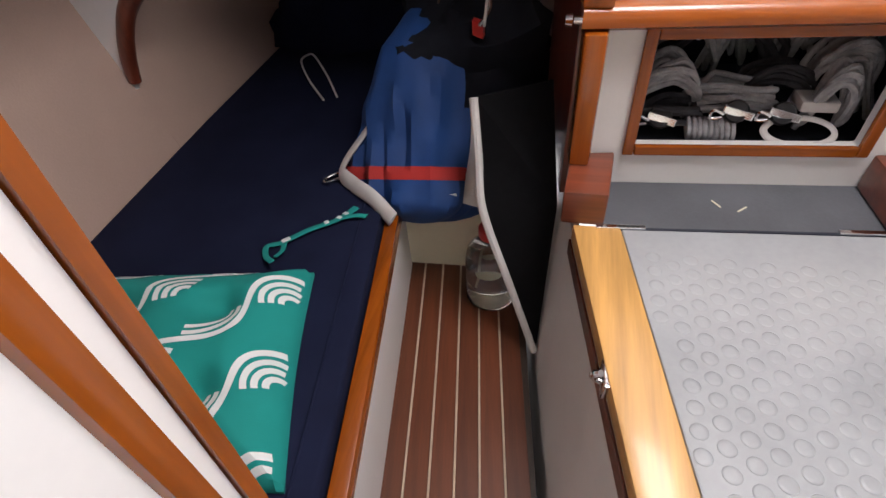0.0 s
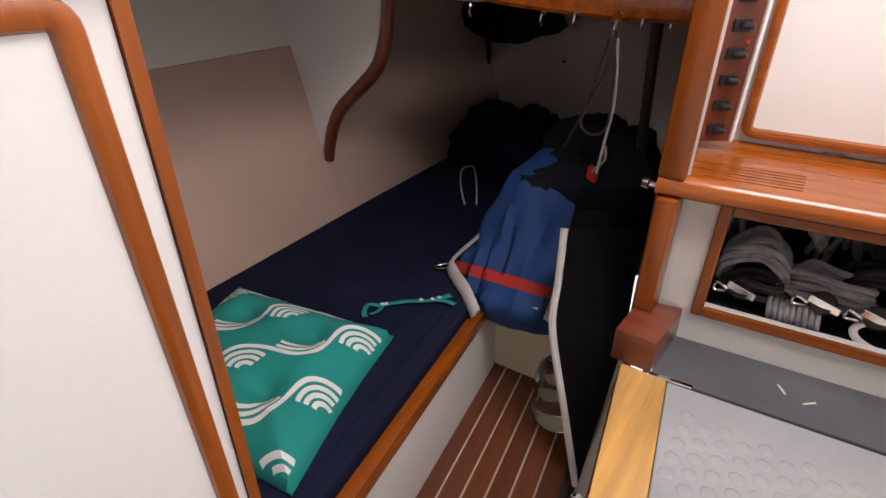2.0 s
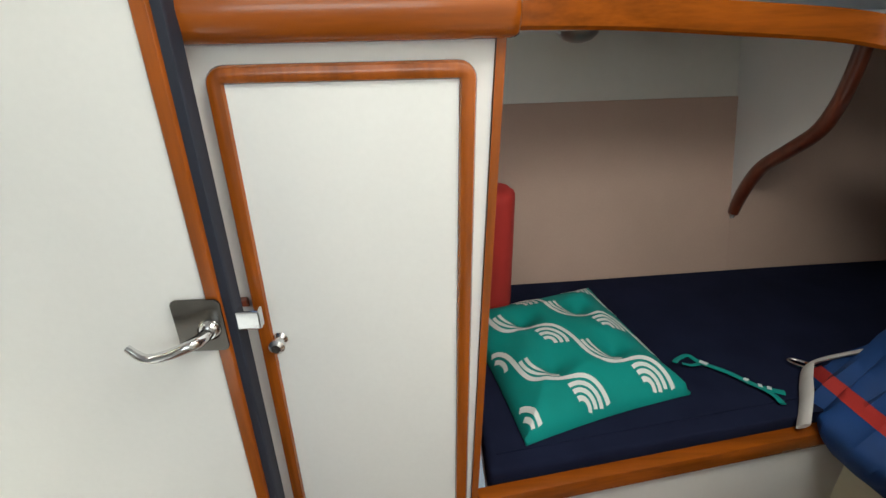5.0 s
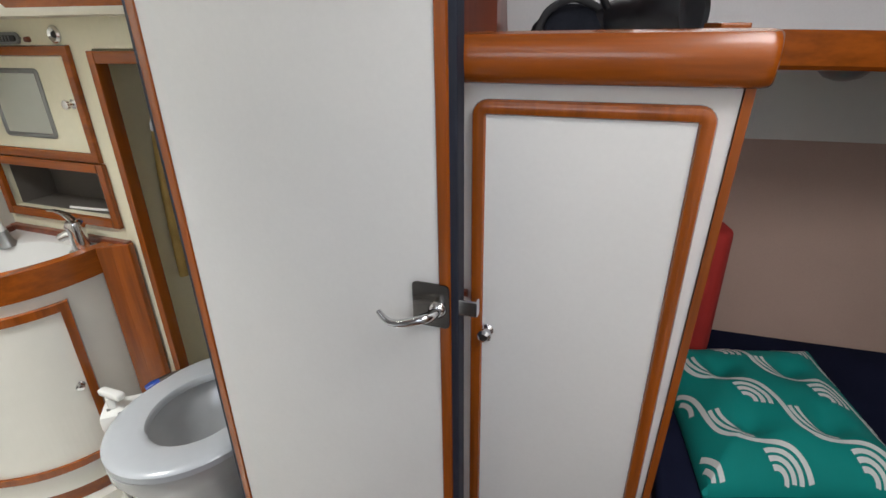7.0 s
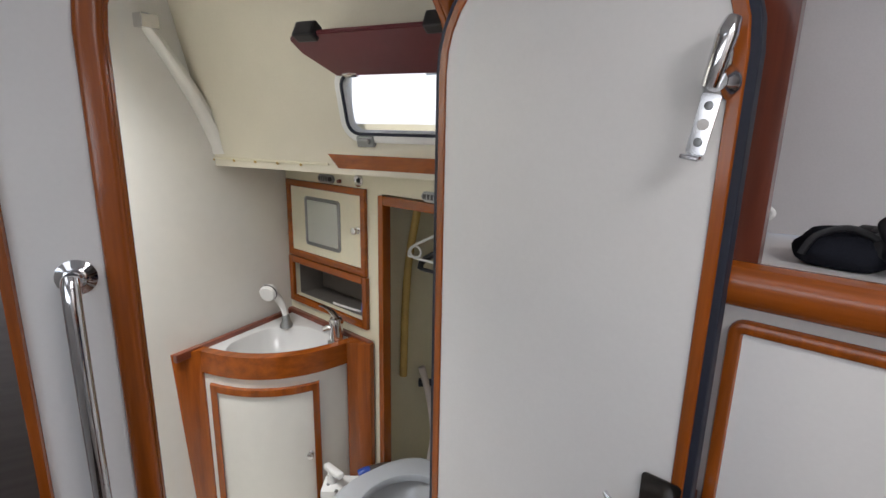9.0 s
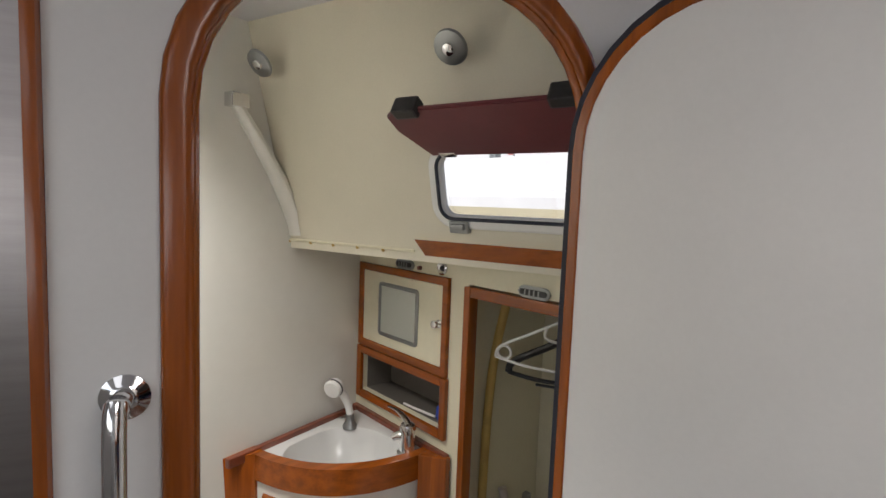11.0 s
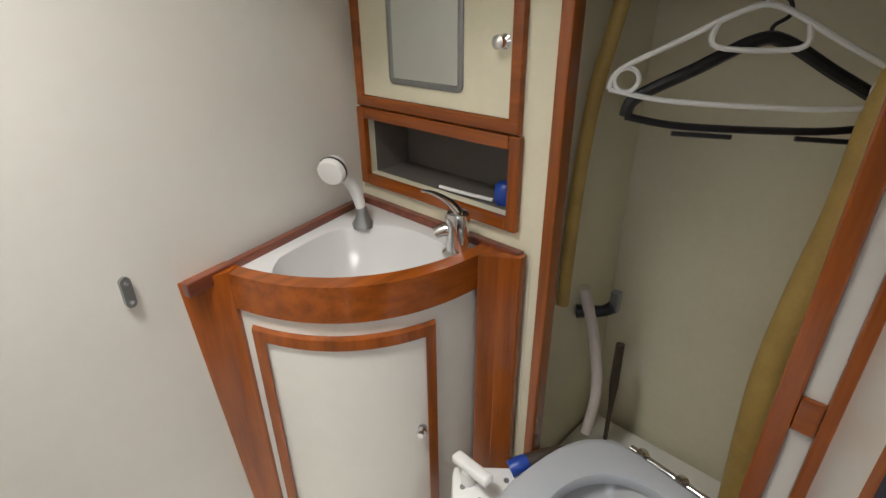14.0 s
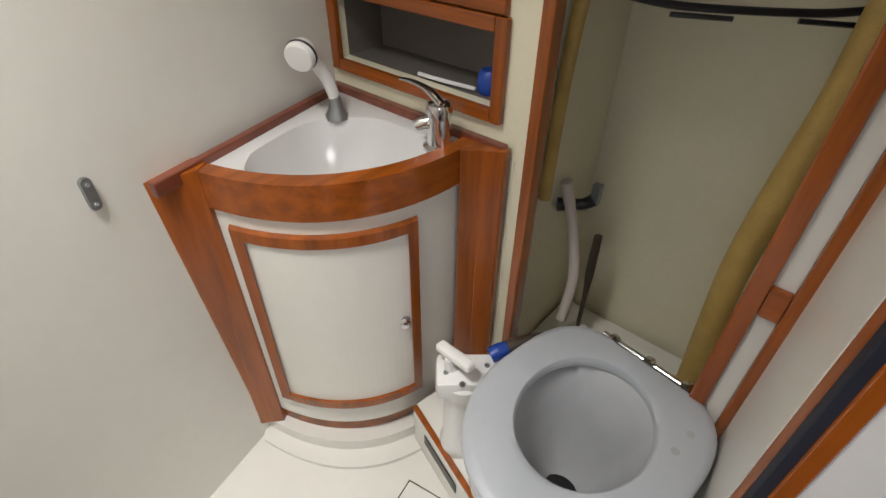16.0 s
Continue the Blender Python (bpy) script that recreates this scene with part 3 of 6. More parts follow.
part("latch_bolt", obox((-0.086, -0.064, 0.926), X, Y, Z, (0.062, 0.094), (0.008, 0.022), (0.02, 0.045), 0.002), CHROME, door, "steel latch bolt")
hk = thing("coat_hook", (-0.06, -0.06, 1.5), "long polished steel pivoting hook fixed on the door", "hook")
hk.location = (-0.06, -0.06, 1.5)
part("base", lathe((-0.064, -0.064, 1.535), -Y, [(0.022, 0), (0.020, 0.006), (0.012, 0.018), (0.012, 0.024)]), CHROME, hk, smooth=True)
part("lever", tube([(-0.070, -0.088, 1.53), (-0.064, -0.092, 1.555), (-0.058, -0.092, 1.585), (-0.054, -0.088, 1.603)], [0.010, 0.011, 0.012, 0.008], 10), CHROME, hk, smooth=True)
hu = Vector((0.16, 0, 0.987)).normalized()
hv = Vector((hu.z, 0, -hu.x))
plate = holed((-0.088, -0.086, 1.452), hv, hu, -Y, rrect(0.022, 0.072, 0.004), [(0.011 + 0.007 * math.cos(a), 0.036 + 0.007 * math.sin(a)) for a in [k * math.pi / 6 for k in range(12)]], 0, 0.003)
part("drilled_arm", plate, CHROME, hk)
for zz in (0.015, 0.058):
    part("rivet", lathe(Vector((-0.088, -0.089, 1.452)) + hv * 0.011 + hu * zz, -Y, [(0.0055, 0), (0.0045, 0.002), (0.001, 0.0025)], 12), GREYMETAL, hk, smooth=True)
part("foot", obox((-0.088, -0.086, 1.452), hv, hu, -Y, (0, 0.022), (-0.006, 0.0), (-0.004, 0.022), 0.002), CHROME, hk)

hk.location = (-0.05, -0.06, 1.51)
gb = thing("grab_rail", (-0.47, -0.66, 1.0), "polished steel vertical grab rail on the white bulkhead", "grab rail")
gp = DL + dd * -0.066
top, bot = gp + Z * 1.268, gp + Z * 0.855
part("bar", tube([top, top + dn * 0.03, top + dn * 0.055 - Z * 0.03, bot + dn * 0.055 + Z * 0.03, bot + dn * 0.03, bot], 0.0115, 14, k=5), CHROME, gb, smooth=True)
for q in (top, bot):
    part("flange", lathe(q, dn, [(0.026, 0), (0.026, 0.003), (0.016, 0.008), (0.013, 0.010)]), CHROME, gb, smooth=True)

# ---- the hanging locker beside the berth ----
lk = thing("locker", (0.135, 0.0, 0), "white hanging locker with teak-framed door and rail", "locker")
part("body", loft([[(-0.034, y, 0.0), (0.2505, y, 0.0), (0.2905, y, 1.262), (-0.034, y, 1.262)] for y in (0.0, 0.76)]), GEL, lk)
part("corner_strip", loft([[(0.2515, y, 0.0), (0.2620, y, 0.0), (0.3020, y, 1.262), (0.2915, y, 1.262)] for y in (-0.004, 0.03)]), TZ, lk, "teak corner strip")
part("side", loft([[(0.2515, y, 0.0), (0.2590, y, 0.0), (0.2990, y, 1.262), (0.2915, y, 1.262)] for y in (0.0305, 0.76)]), TZ, lk)
ld = part("door", loft([[(0.002, y, 0.16), (0.244, y, 0.16), (0.260, y, 1.226), (0.002, y, 1.226)] for y in (-0.009, -0.002)]), GEL, lk, "white panel door")
part("door_frame", moulding((-0.016, -0.002, 0.142), X, Z, -Y, [(p[0] * (1 - 0.056 * (1 - p[1] / 1.1)), p[1]) for p in rrect(0.287, 1.100, (0.012, 0.012, 0.020, 0.020), 5)], 0.0195, 0.013, 0.0, rnd=0.35), TZ, ld, "rounded teak moulding", True)
part("knob", lathe((0.012, -0.012, 0.900), -Y, [(0.010, 0), (0.006, 0.004), (0.006, 0.010), (0.0105, 0.014), (0.0105, 0.019), (0.006, 0.023)]), CHROME, ld, "round steel knob", True)
part("catch", box(-0.033, -0.022, -0.012, 0, 0.92, 0.96, 0.002), MAHOG, lk, "small brown catch plate")
rail = []
for zz, yy in ((1.262, 0.0), (1.262, -0.018), (1.266, -0.026), (1.275, -0.032), (1.292, -0.035), (1.308, -0.033), (1.318, -0.026), (1.321, -0.014), (1.321, 0.0)):
    rail.append((yy, zz))
st = []
for x, s in ((-0.034, 1), (0.290, 1), (0.302, 0.97), (0.309, 0.88), (0.313, 0.7)):
    st.append([(x, 0.0 + y * s, 1.2915 + (z - 1.2915) * (0.6 + 0.4 * s)) for y, z in rail])
part("rail", loft(st), TX, lk, "thick rounded teak fiddle rail", True)
part("top", box(-0.06, 0.306, 0.0005, 0.62, 1.2625, 1.295), GEL, lk, "white top shelf")
structure("bulkhead_panel", box(-0.085, -0.065, 0.07, 0.62, 1.30, 1.95, bm=box(-0.085, -0.006, 0.07, 0.10, 1.2955, 1.95)), MAHOG, "dark mahogany bulkhead edge above the locker")

# shelf with fiddle along the hull above the berth
shelf = thing("side_shelf", (0.9, 0.8, 1.2), "teak-edged shelf along the hull above the berth", "shelf")
sp = [Vector(p) for p in ((0.30, 0.30, 1.283), (0.55, 0.38, 1.276), (0.80, 0.42, 1.260), (1.00, 0.43, 1.245), (1.10, 0.40, 1.228), (1.15, 0.32, 1.208), (1.165, 0.20, 1.190), (1.17, 0.0, 1.175), (1.14, -0.19, 1.175))]
fl = smooth_line(sp, 6)
st = []
for i, p in enumerate(fl):
    t = (fl[min(i + 1, len(fl) - 1)] - fl[max(i - 1, 0)]).normalized()
    nn = Vector((t.y, -t.x, 0))
    st.append([p + nn * a + Z * b_ for a, b_ in ((-0.012, -0.025), (0.006, -0.025), (0.012, -0.018), (0.012, 0.026), (0.006, 0.034), (-0.006, 0.034), (-0.012, 0.026))])
part("fiddle", loft(st), TX, shelf, "curved varnished teak fiddle", True)
out = [(p.x, p.y + 0.014) for p in fl[:19:3]] + [(2.35, 0.43), (2.35, 1.08), (0.30, 0.97)]
part("board", prism(out, 1.252, 1.266), GEL, shelf)
part('aft_board', prism([(1.19, -0.18), (2.35, 0.0), (2.35, 0.42), (1.19, 0.42)], 1.17, 1.185), MAHOGX, shelf, 'dark wooden shelf over the foot of the berth')
part("dome_lamp", lathe((0.545, 0.56, 1.2515), -Z, [(0.045, 0), (0.043, 0.012), (0.030, 0.025), (0.012, 0.031)], 20), GREYMETAL, shelf, "small grey dome lamp under the shelf", True)

# knee with its curved wooden edge
KX = 1.175
knee = thing("knee", (KX, 0.85, 0.65), "white knee against the hull with a curved mahogany edge", "knee brace")
ky = smooth_line([(KX, hull_y(KX, 0.69) - 0.012, 0.695), (KX, hull_y(KX, 0.76) - 0.05, 0.765), (KX, hull_y(KX, 0.9) - 0.15, 0.87), (KX, 0.62, 1.00), (KX, 0.57, 1.12), (KX, 0.558, 1.25)], 6)
part("web", slab((KX, 0, 0), Y, Z, X, [(p.y, p.z) for p in ky] + [(hull_y(KX, 1.25), 1.25), (hull_y(KX, 0.9), 0.9), (hull_y(KX, 0.66), 0.655)], 0.0, 0.014), GEL, knee)
part("edge", tube([p + X * 0.007 for p in ky[::3]], [0.016, 0.019, 0.02, 0.02, 0.018, 0.018], 10), MAHOG, knee, "curved dark wooden edge", True)

# ---- the quarter berth ----
berth = thing("quarter_berth", (0.9, 0.4, 0), "quarter berth with cream front and teak edge", "berth")
bf0, bf1 = Vector((0.29, 0.040, 0)), Vector((1.125, 0.172, 0))
bd = (bf1 - bf0).normalized()
bnn = Vector((-bd.y, bd.x, 0))
BL = (bf1 - bf0).length
part("front", obox(bf0, bd, bnn, Z, (0, BL), (0.014, 0.03), (0, 0.455)), GEL, berth, "cream laminate front panel")
part("edge", obox(bf0, bd, bnn, Z, (0, BL + 0.0), (0.0, 0.03), (0.455, 0.495), 0.006), TX, berth, "varnished teak front edge", True)
part("top", prism([(0.31, 0.075), (bf1.x, bf1.y + 0.032), (1.15, -0.1), (2.34, 0.03), (2.34, 0.84), (0.31, 0.77)], 0.44, 0.455), GEL, berth)
part("end_panel", prism([(1.126, 0.30), (1.140, 0.30), (1.165, -0.16), (1.151, -0.16)], 0.15, 0.44), CREAM, berth, "cream panel across the end of the footwell")


def cushion_top(x, y):
    return 0.52 + 0.004 * math.sin(7 * x + 3 * y) + 0.003 * noise.noise(Vector((x * 5, y * 5, 0)))


cb = prism([(0.31, 0.077), (1.0, 0.186), (1.13, 0.207), (1.16, -0.10), (2.34, 0.05), (2.34, 0.86), (1.3, 0.81), (0.31, 0.765)], 0.4555, 0.52, 0.014, None, 3)
mat = thing("berth_cushion", (0.9, 0.45, 0.456), "navy blue canvas berth cushion", "mattress")
part("cover", cb, NAVY, mat, smooth=True)
part("seam", tube([(0.33, 0.120, 0.5215), (0.65, 0.172, 0.5215), (1.0, 0.228, 0.5215), (1.12, 0.247, 0.5215)], 0.0022, 6), NAVY, mat, "sewn piping seam")

# teal cushion with printed waves
pa, pb_ = Vector((0.774, 0.252, 0)), Vector((0.390, 0.134, 0))
pu = (pa - pb_).normalized()
pv = Vector((-0.087, 0.446, 0)).normalized()
PV = 0.45
PS = (pa - pb_).length


def pil_h(u, v):
    e = min(u, 1 - u, v, 1 - v)
    h = 0.074 * min(1, max(0, e) / 0.22) ** 0.5
    for cu in (0.30, 0.70):
        for cv_ in (0.30, 0.70):
            d2 = (u - cu) ** 2 + (v - cv_) ** 2
            h -= 0.034 * math.exp(-d2 / 0.008)
    h += 0.005 * noise.noise(Vector((u * 6, v * 6, 2)))
    return max(h, 0.006)


def pil_pt(u, v, lift=0.0):
    k = 0.018 * (math.sin(math.pi * u) * (1 if v > 0.5 else -1) * abs(2 * v - 1) ** 3)
    k2 = 0.018 * (math.sin(math.pi * v) * (1 if u > 0.5 else -1) * abs(2 * u - 1) ** 3)
    p = pb_ + pu * (u - k2) * PS + pv * (v - k) * PV
    return Vector((p.x, p.y, 0.523 + pil_h(u, v) + lift))


pil = thing("seat_cushion", (0.5, 0.4, 0.522), "teal cotton tufted cushion with white wave print and tie", "cushion")
b = bmesh.new()
N = 44
gr = [[b.verts.new(pil_pt(i / N, j / N)) for j in range(N + 1)] for i in range(N + 1)]
lo = [[b.verts.new((gr[i][j].co.x, gr[i][j].co.y, 0.5225)) for j in range(N + 1)] for i in range(N + 1)]
for i in range(N):
    for j in range(N):
        b.faces.new((gr[i][j], gr[i + 1][j], gr[i + 1][j + 1], gr[i][j + 1]))
        b.faces.new((lo[i][j], lo[i][j + 1], lo[i + 1][j + 1], lo[i + 1][j]))
for i in range(N):
    b.faces.new((gr[i][0], lo[i][0], lo[i + 1][0], gr[i + 1][0]))
    b.faces.new((gr[i + 1][N], lo[i + 1][N], lo[i][N], gr[i][N]))
    b.faces.new((gr[0][i + 1], lo[0][i + 1], lo[0][i], gr[0][i]))
    b.faces.new((gr[N][i], lo[N][i], lo[N][i + 1], gr[N][i + 1]))
part("cover", b, TEAL, pil, smooth=True)


def printed(bm, line, w):
    last = None
    for i, (u, v) in enumerate(line):
        a, c = line[max(i - 1, 0)], line[min(i + 1, len(line) - 1)]
        t = Vector((c[0] - a[0], c[1] - a[1]))
        if t.length < 1e-9:
            continue
        t.normalize()
        l_, r_ = (u - t.y * w, v + t.x * w), (u + t.y * w, v - t.x * w)
        if not all(0.012 < q < 0.988 for q in (*l_, *r_)):
            last = None
            continue
        cur = (bm.verts.new(pil_pt(*l_, 0.0014)), bm.verts.new(pil_pt(*r_, 0.0014)))
        if last:
            bm.faces.new((last[0], last[1], cur[1], cur[0]))
        last = cur


b = bmesh.new()
# rows of waves run across the cushion, crests shifted by half a step from row to row
PER, AMP = 0.56, 0.068
cd = Vector((1, -1)).normalized()
ce = Vector((-cd.y, cd.x))
for row in range(-3, 8):
    base = row * 0.285 + 0.055
    sh = 0.5 * (row % 2)
    wave = lambda s: AMP * math.cos(2 * math.pi * ((s + 0.06) / PER + sh))
    toU = lambda s, q: (cd.x * s + ce.x * q, cd.y * s + ce.y * q)
    printed(b, [toU(-1.0 + i * 0.012, base + wave(-1.0 + i * 0.012)) for i in range(170)], 0.0125)
    for k in range(-3, 6):
        s0 = (k - sh) * PER - 0.06
        for r in (0.040, 0.074, 0.108):
            printed(b, [toU(s0 + r * math.sin(a), base + AMP - 0.148 + r * math.cos(a)) for a in [radians(-64 + 128 * q / 20) for q in range(21)]], 0.0110)
        s1 = s0 + PER / 2
        for r in (0.160, 0.126):
            printed(b, [toU(s1 + r * math.sin(a), base - AMP + 0.198 - r * math.cos(a)) for a in [radians(-46 + 92 * q / 20) for q in range(21)]], 0.0100)
part("wave_print", b, WHITECOT, pil, "white printed wave lines")
strap = [(0.775, 0.335, 0.545), (0.800, 0.365, 0.530), (0.830, 0.378, 0.528), (0.845, 0.352, 0.528), (0.890, 0.312, 0.528), (0.930, 0.262, 0.528), (0.975, 0.238, 0.527)]
part("tie", tube(strap, [0.006, 0.006, 0.007, 0.008, 0.008, 0.008, 0.010], 8, flat=0.25), TEAL, pil, "teal tie ribbon")
part("tie_end", tube([(0.925, 0.266, 0.530), (0.945, 0.232, 0.5295), (0.948, 0.205, 0.5285)], [0.007, 0.008, 0.010], 8, flat=0.25), TEAL, pil, "second tail of the tie")
part("tie_loop", tube([(0.800, 0.345, 0.532), (0.822, 0.340, 0.5295), (0.848, 0.348, 0.5295)], 0.006, 8, flat=0.25), TEAL, pil, "small loop of the tie")
for a_, c_ in (((0.845, 0.352), (0.858, 0.340)), ((0.912, 0.286), (0.918, 0.279)), ((0.930, 0.263), (0.937, 0.259)), ((0.945, 0.254), (0.952, 0.250))):
    part("tie_stripe", tube([(*a_, 0.5305), (*c_, 0.5305)], 0.008, 6, k=1, flat=0.2), WHITECOT, pil, "white stripe on the tie")
rc = thing("red_cushion", (0.33, 0.70, 0.52), "red cushion leaning on the hull behind the locker", "cushion")
part("cover", prism([(0.310, 0.60), (0.425, 0.58), (0.448, 0.64), (0.435, 0.70), (0.310, 0.72)], 0.522, 0.875, 0.025, None, 3), REDCLOTH, rc, smooth=True)

# ---- engine box and companionway step ----
eng = thing("engine_box", (0.62, -0.5, 0), "cream engine box with grey coin-mat lid and worn wooden edge", "engine box")
part("side_panel", loft([[(x, yb, 0.0), (x, yt, 0.60), (x, yt - 0.015, 0.60), (x, yb - 0.015, 0.0)] for x, yb, yt in ((0.34, -0.231, -0.308), (0.63, -0.190, -0.256), (0.88, -0.155, -0.211), (1.14, -0.115, -0.185))]), GEL, eng, "cream side panel towards the aisle")
part("front_panel", prism([(0.325, -0.76), (0.335, -0.76), (0.335, -0.315), (0.325, -0.315)], 0, 0.60), GEL, eng)
part("wood_edge", prism([(0.335, -0.306), (0.868, -0.211), (0.870, -0.291), (0.335, -0.374)], 0.590, 0.624, 0.006), WORN, eng, "worn golden wooden edge, bleached at the front", True)
part("side_strip", prism([(0.335, -0.3035), (0.868, -0.2085), (0.868, -0.2185), (0.335, -0.3135)], 0.555, 0.5895, 0.002), MAHOG, eng, "dark wooden lip")
lid = part("lid", prism([(0.335, -0.760), (0.335, -0.3745), (0.868, -0.2915), (0.909, -0.760)], 0.600, 0.622, 0.003), GREYMAT, eng, "grey rubber lid with raised coin studs")
b = bmesh.new()
for i in range(15):
    for j in range(15):
        x = 0.365 + i * 0.0305 + (0.015 if j % 2 else 0)
        y = -0.31 - j * 0.0275
        if y < -0.74 or x > 0.845 or y > -0.305 - 0.155 * (0.868 - x):
            continue
        lathe((x, y, 0.6212), Z, [(0.0115, 0), (0.0110, 0.0008), (0.0095, 0.0016), (0.004, 0.0017)], 12, b)
studs = tagged(part("coin_studs", b, GREYMAT, lid, "raised round studs", True), kind="stuff")
part("fixed_tread", prism([(0.869, -0.262), (1.0, -0.262), (1.04, -0.70), (0.909, -0.70)], 0.560, 0.622, 0.002), DARKMAT, eng, "dark grey fixed tread behind the lid")
part("joint_strip", prism([(0.864, -0.2825), (0.869, -0.2825), (0.9095, -0.70), (0.9045, -0.70)], 0.6, 0.6235), GASKET, eng, "dark joint")
for yy, xx in ((-0.285, 0.866), (-0.66, 0.9025)):
    part("hinge", prism([(xx - 0.005, yy + 0.035), (xx + 0.004, yy + 0.035), (xx + 0.012, yy - 0.045), (xx + 0.003, yy - 0.045)], 0.6225, 0.6265, 0.001), CHROME, eng, "steel piano hinge")
part("latch", tube([(0.58, -0.262, 0.600), (0.58, -0.250, 0.606), (0.575, -0.246, 0.622), (0.57, -0.254, 0.634)], 0.005, 8, bm=obox((0.56, -0.268, 0.59), X, Y, Z, (0, 0.045), (0, 0.01), (0, 0.03), 0.002)), CHROME, eng, "steel turn latch", True)
for name, pts in (("step_block", [(0.868, -0.262), (0.998, -0.274), (0.985, -0.198), (0.868, -0.190)]), ("step_block", [(0.909, -0.695), (1.035, -0.690), (1.04, -0.764), (0.909, -0.764)])):
    bl = thing(name, (pts[0][0], pts[0][1], 0.62), "reddish mahogany block at the end of the tread", "step block", "blocks beside the tread")
    part("block", prism(pts, 0.6235, 0.690, 0.006), MAHOGX, bl, smooth=True)

post = thing("companionway_post", (0.96, -0.22, 0.69), "varnished teak post beside the nav panel", "post")
part("post", prism([(0.945, -0.195), (0.985, -0.190), (0.985, -0.232), (0.945, -0.228)], 0.690, 0.912, 0.006), TZ, post, smooth=True)
part("upper_post", prism([(0.955, -0.188), (1.12, -0.165), (1.12, -0.205), (0.955, -0.232)], 0.944, 1.94, 0.006), TZ, post, smooth=True)
part("side_board", prism([(0.985, -0.186), (1.26, -0.14), (1.26, -0.17), (0.985, -0.2)], 0.60, 1.94, 0.002), MAHOG, post, "dark wooden inner board")
part("knob", lathe((0.965, -0.190, 0.925), Y, [(0.006, 0), (0.006, 0.012), (0.010, 0.014), (0.008, 0.024)]), CHROME, post, "small steel knob", True)

sh = thing("companionway_shelf", (1.1, -0.5, 0.92), "varnished teak shelf with routed grooves over the rope locker", "shelf")
part("board", prism([(0.972, -0.20), (1.24, -0.17), (1.24, -0.765), (1.022, -0.765)], 0.925, 0.940), TY, sh, "glossy varnished board")
st = []
for yy in (-0.19, -0.765):
    xx = 0.966 + (-0.19 - yy) * 0.088
    st.append([(xx + a, yy, z) for a, z in ((0.014, 0.912), (-0.006, 0.912), (-0.014, 0.918), (-0.016, 0.928), (-0.012, 0.940), (-0.002, 0.947), (0.010, 0.947), (0.014, 0.941))])
part("nosing", loft(st), TY, sh, "rounded teak nosing", True)
for k in range(6):
    xx = 1.01 + k * 0.014
    part("groove", prism([(xx, -0.245), (xx + 0.004, -0.245), (xx + 0.016, -0.385), (xx + 0.012, -0.385)], 0.9402, 0.9410), TX, sh)
    part("groove", prism([(xx + 0.030, -0.60), (xx + 0.034, -0.60), (xx + 0.044, -0.72), (xx + 0.040, -0.72)], 0.9402, 0.9410), TX, sh)
rf = thing("rope_locker_frame", (1.0, -0.48, 0.7), "teak frame round the rope locker opening", "frame")
rh = rope_z1 - rope_z0
part("bottom_rail", obox(AB + Z * rope_z0, au, an, Z, (0.0055, rope_w - 0.0055), (0.0005, 0.010), (-0.014, 0.005), 0.003), TY, rf)
part("top_rail", obox(AB + Z * rope_z0, au, an, Z, (0.0055, rope_w - 0.0055), (0.0005, 0.010), (rh - 0.005, rh + 0.014), 0.003), TY, rf)
part("stile", obox(AB + Z * rope_z0, au, an, Z, (-0.014, 0.005), (0.0005, 0.010), (-0.014, rh + 0.014), 0.003), TZ, rf)
part("stile", obox(AB + Z * rope_z0, au, an, Z, (rope_w - 0.005, rope_w + 0.014), (0.0005, 0.010), (-0.014, rh + 0.014), 0.003), TZ, rf)

# hinged white panel over the shelf with its teak frame
fp = thing("access_panel", (1.235, -0.45, 0.945), "white access panel with rounded teak frame and turn knob", "panel")
fo = Vector((1.232, -0.262, 0.952))
part("panel", slab(fo, -Y, Z, -X, [(0.018, 0.018), (0.40, 0.018), (0.40, 0.36), (0.018, 0.36)], 0.0, 0.006), GEL, fp)
part("frame", moulding(fo, -Y, Z, -X, rrect(0.415, 0.38, 0.025, 5), 0.019, 0.016, 0.0, rnd=0.35), TY, fp, "rounded teak moulding", True)
part("knob", lathe(fo - Y * 0.21 + Z * 0.185 - X * 0.004, -X, [(0.013, 0), (0.012, 0.003), (0.007, 0.005), (0.007, 0.008), (0.009, 0.010), (0.004, 0.014)]), CHROME, fp, "round steel turn knob", True)
sp_ = thing("switch_panel", (1.15, -0.225, 0.95), "mahogany strip with a row of black toggle switches", "switch panel")
so, sv_ = Vector((1.135, -0.205, 0.958)), Vector((-0.12, -0.02, 1)).normalized()
sun_ = Vector((0.55, -0.83, 0)).normalized()
snn = Vector((-0.83, -0.55, 0)).normalized()
part("strip", obox(so, sun_, snn, sv_, (0.0, 0.058), (-0.01, 0), (-0.002, 0.42), 0.002), MAHOG, sp_)
part("edge", obox(so, sun_, snn, sv_, (0.058, 0.064), (-0.01, 0.006), (-0.002, 0.42), 0.002), GEL, sp_, "pale edge strip")
for k in range(9):
    c = so + sun_ * 0.028 + sv_ * (0.022 + 0.044 * k)
    sb = part("switch", obox(c, sun_, snn, sv_, (-0.014, 0.014), (0, 0.004), (-0.010, 0.010), 0.002), BLACK, sp_, "black toggle switch")
    part("toggle", tube([c, c + snn * 0.010 + sun_ * 0.004, c + snn * 0.018 + sun_ * 0.012], [0.006, 0.006, 0.004], 8), BLACK, sb, smooth=True)
    if k in (3, 7):
        part("pilot_light", lathe(c + sv_ * 0.018 + sun_ * 0.016, snn, [(0.0035, 0), (0.003, 0.003)], 10), REDPL, sp_, "red pilot light")

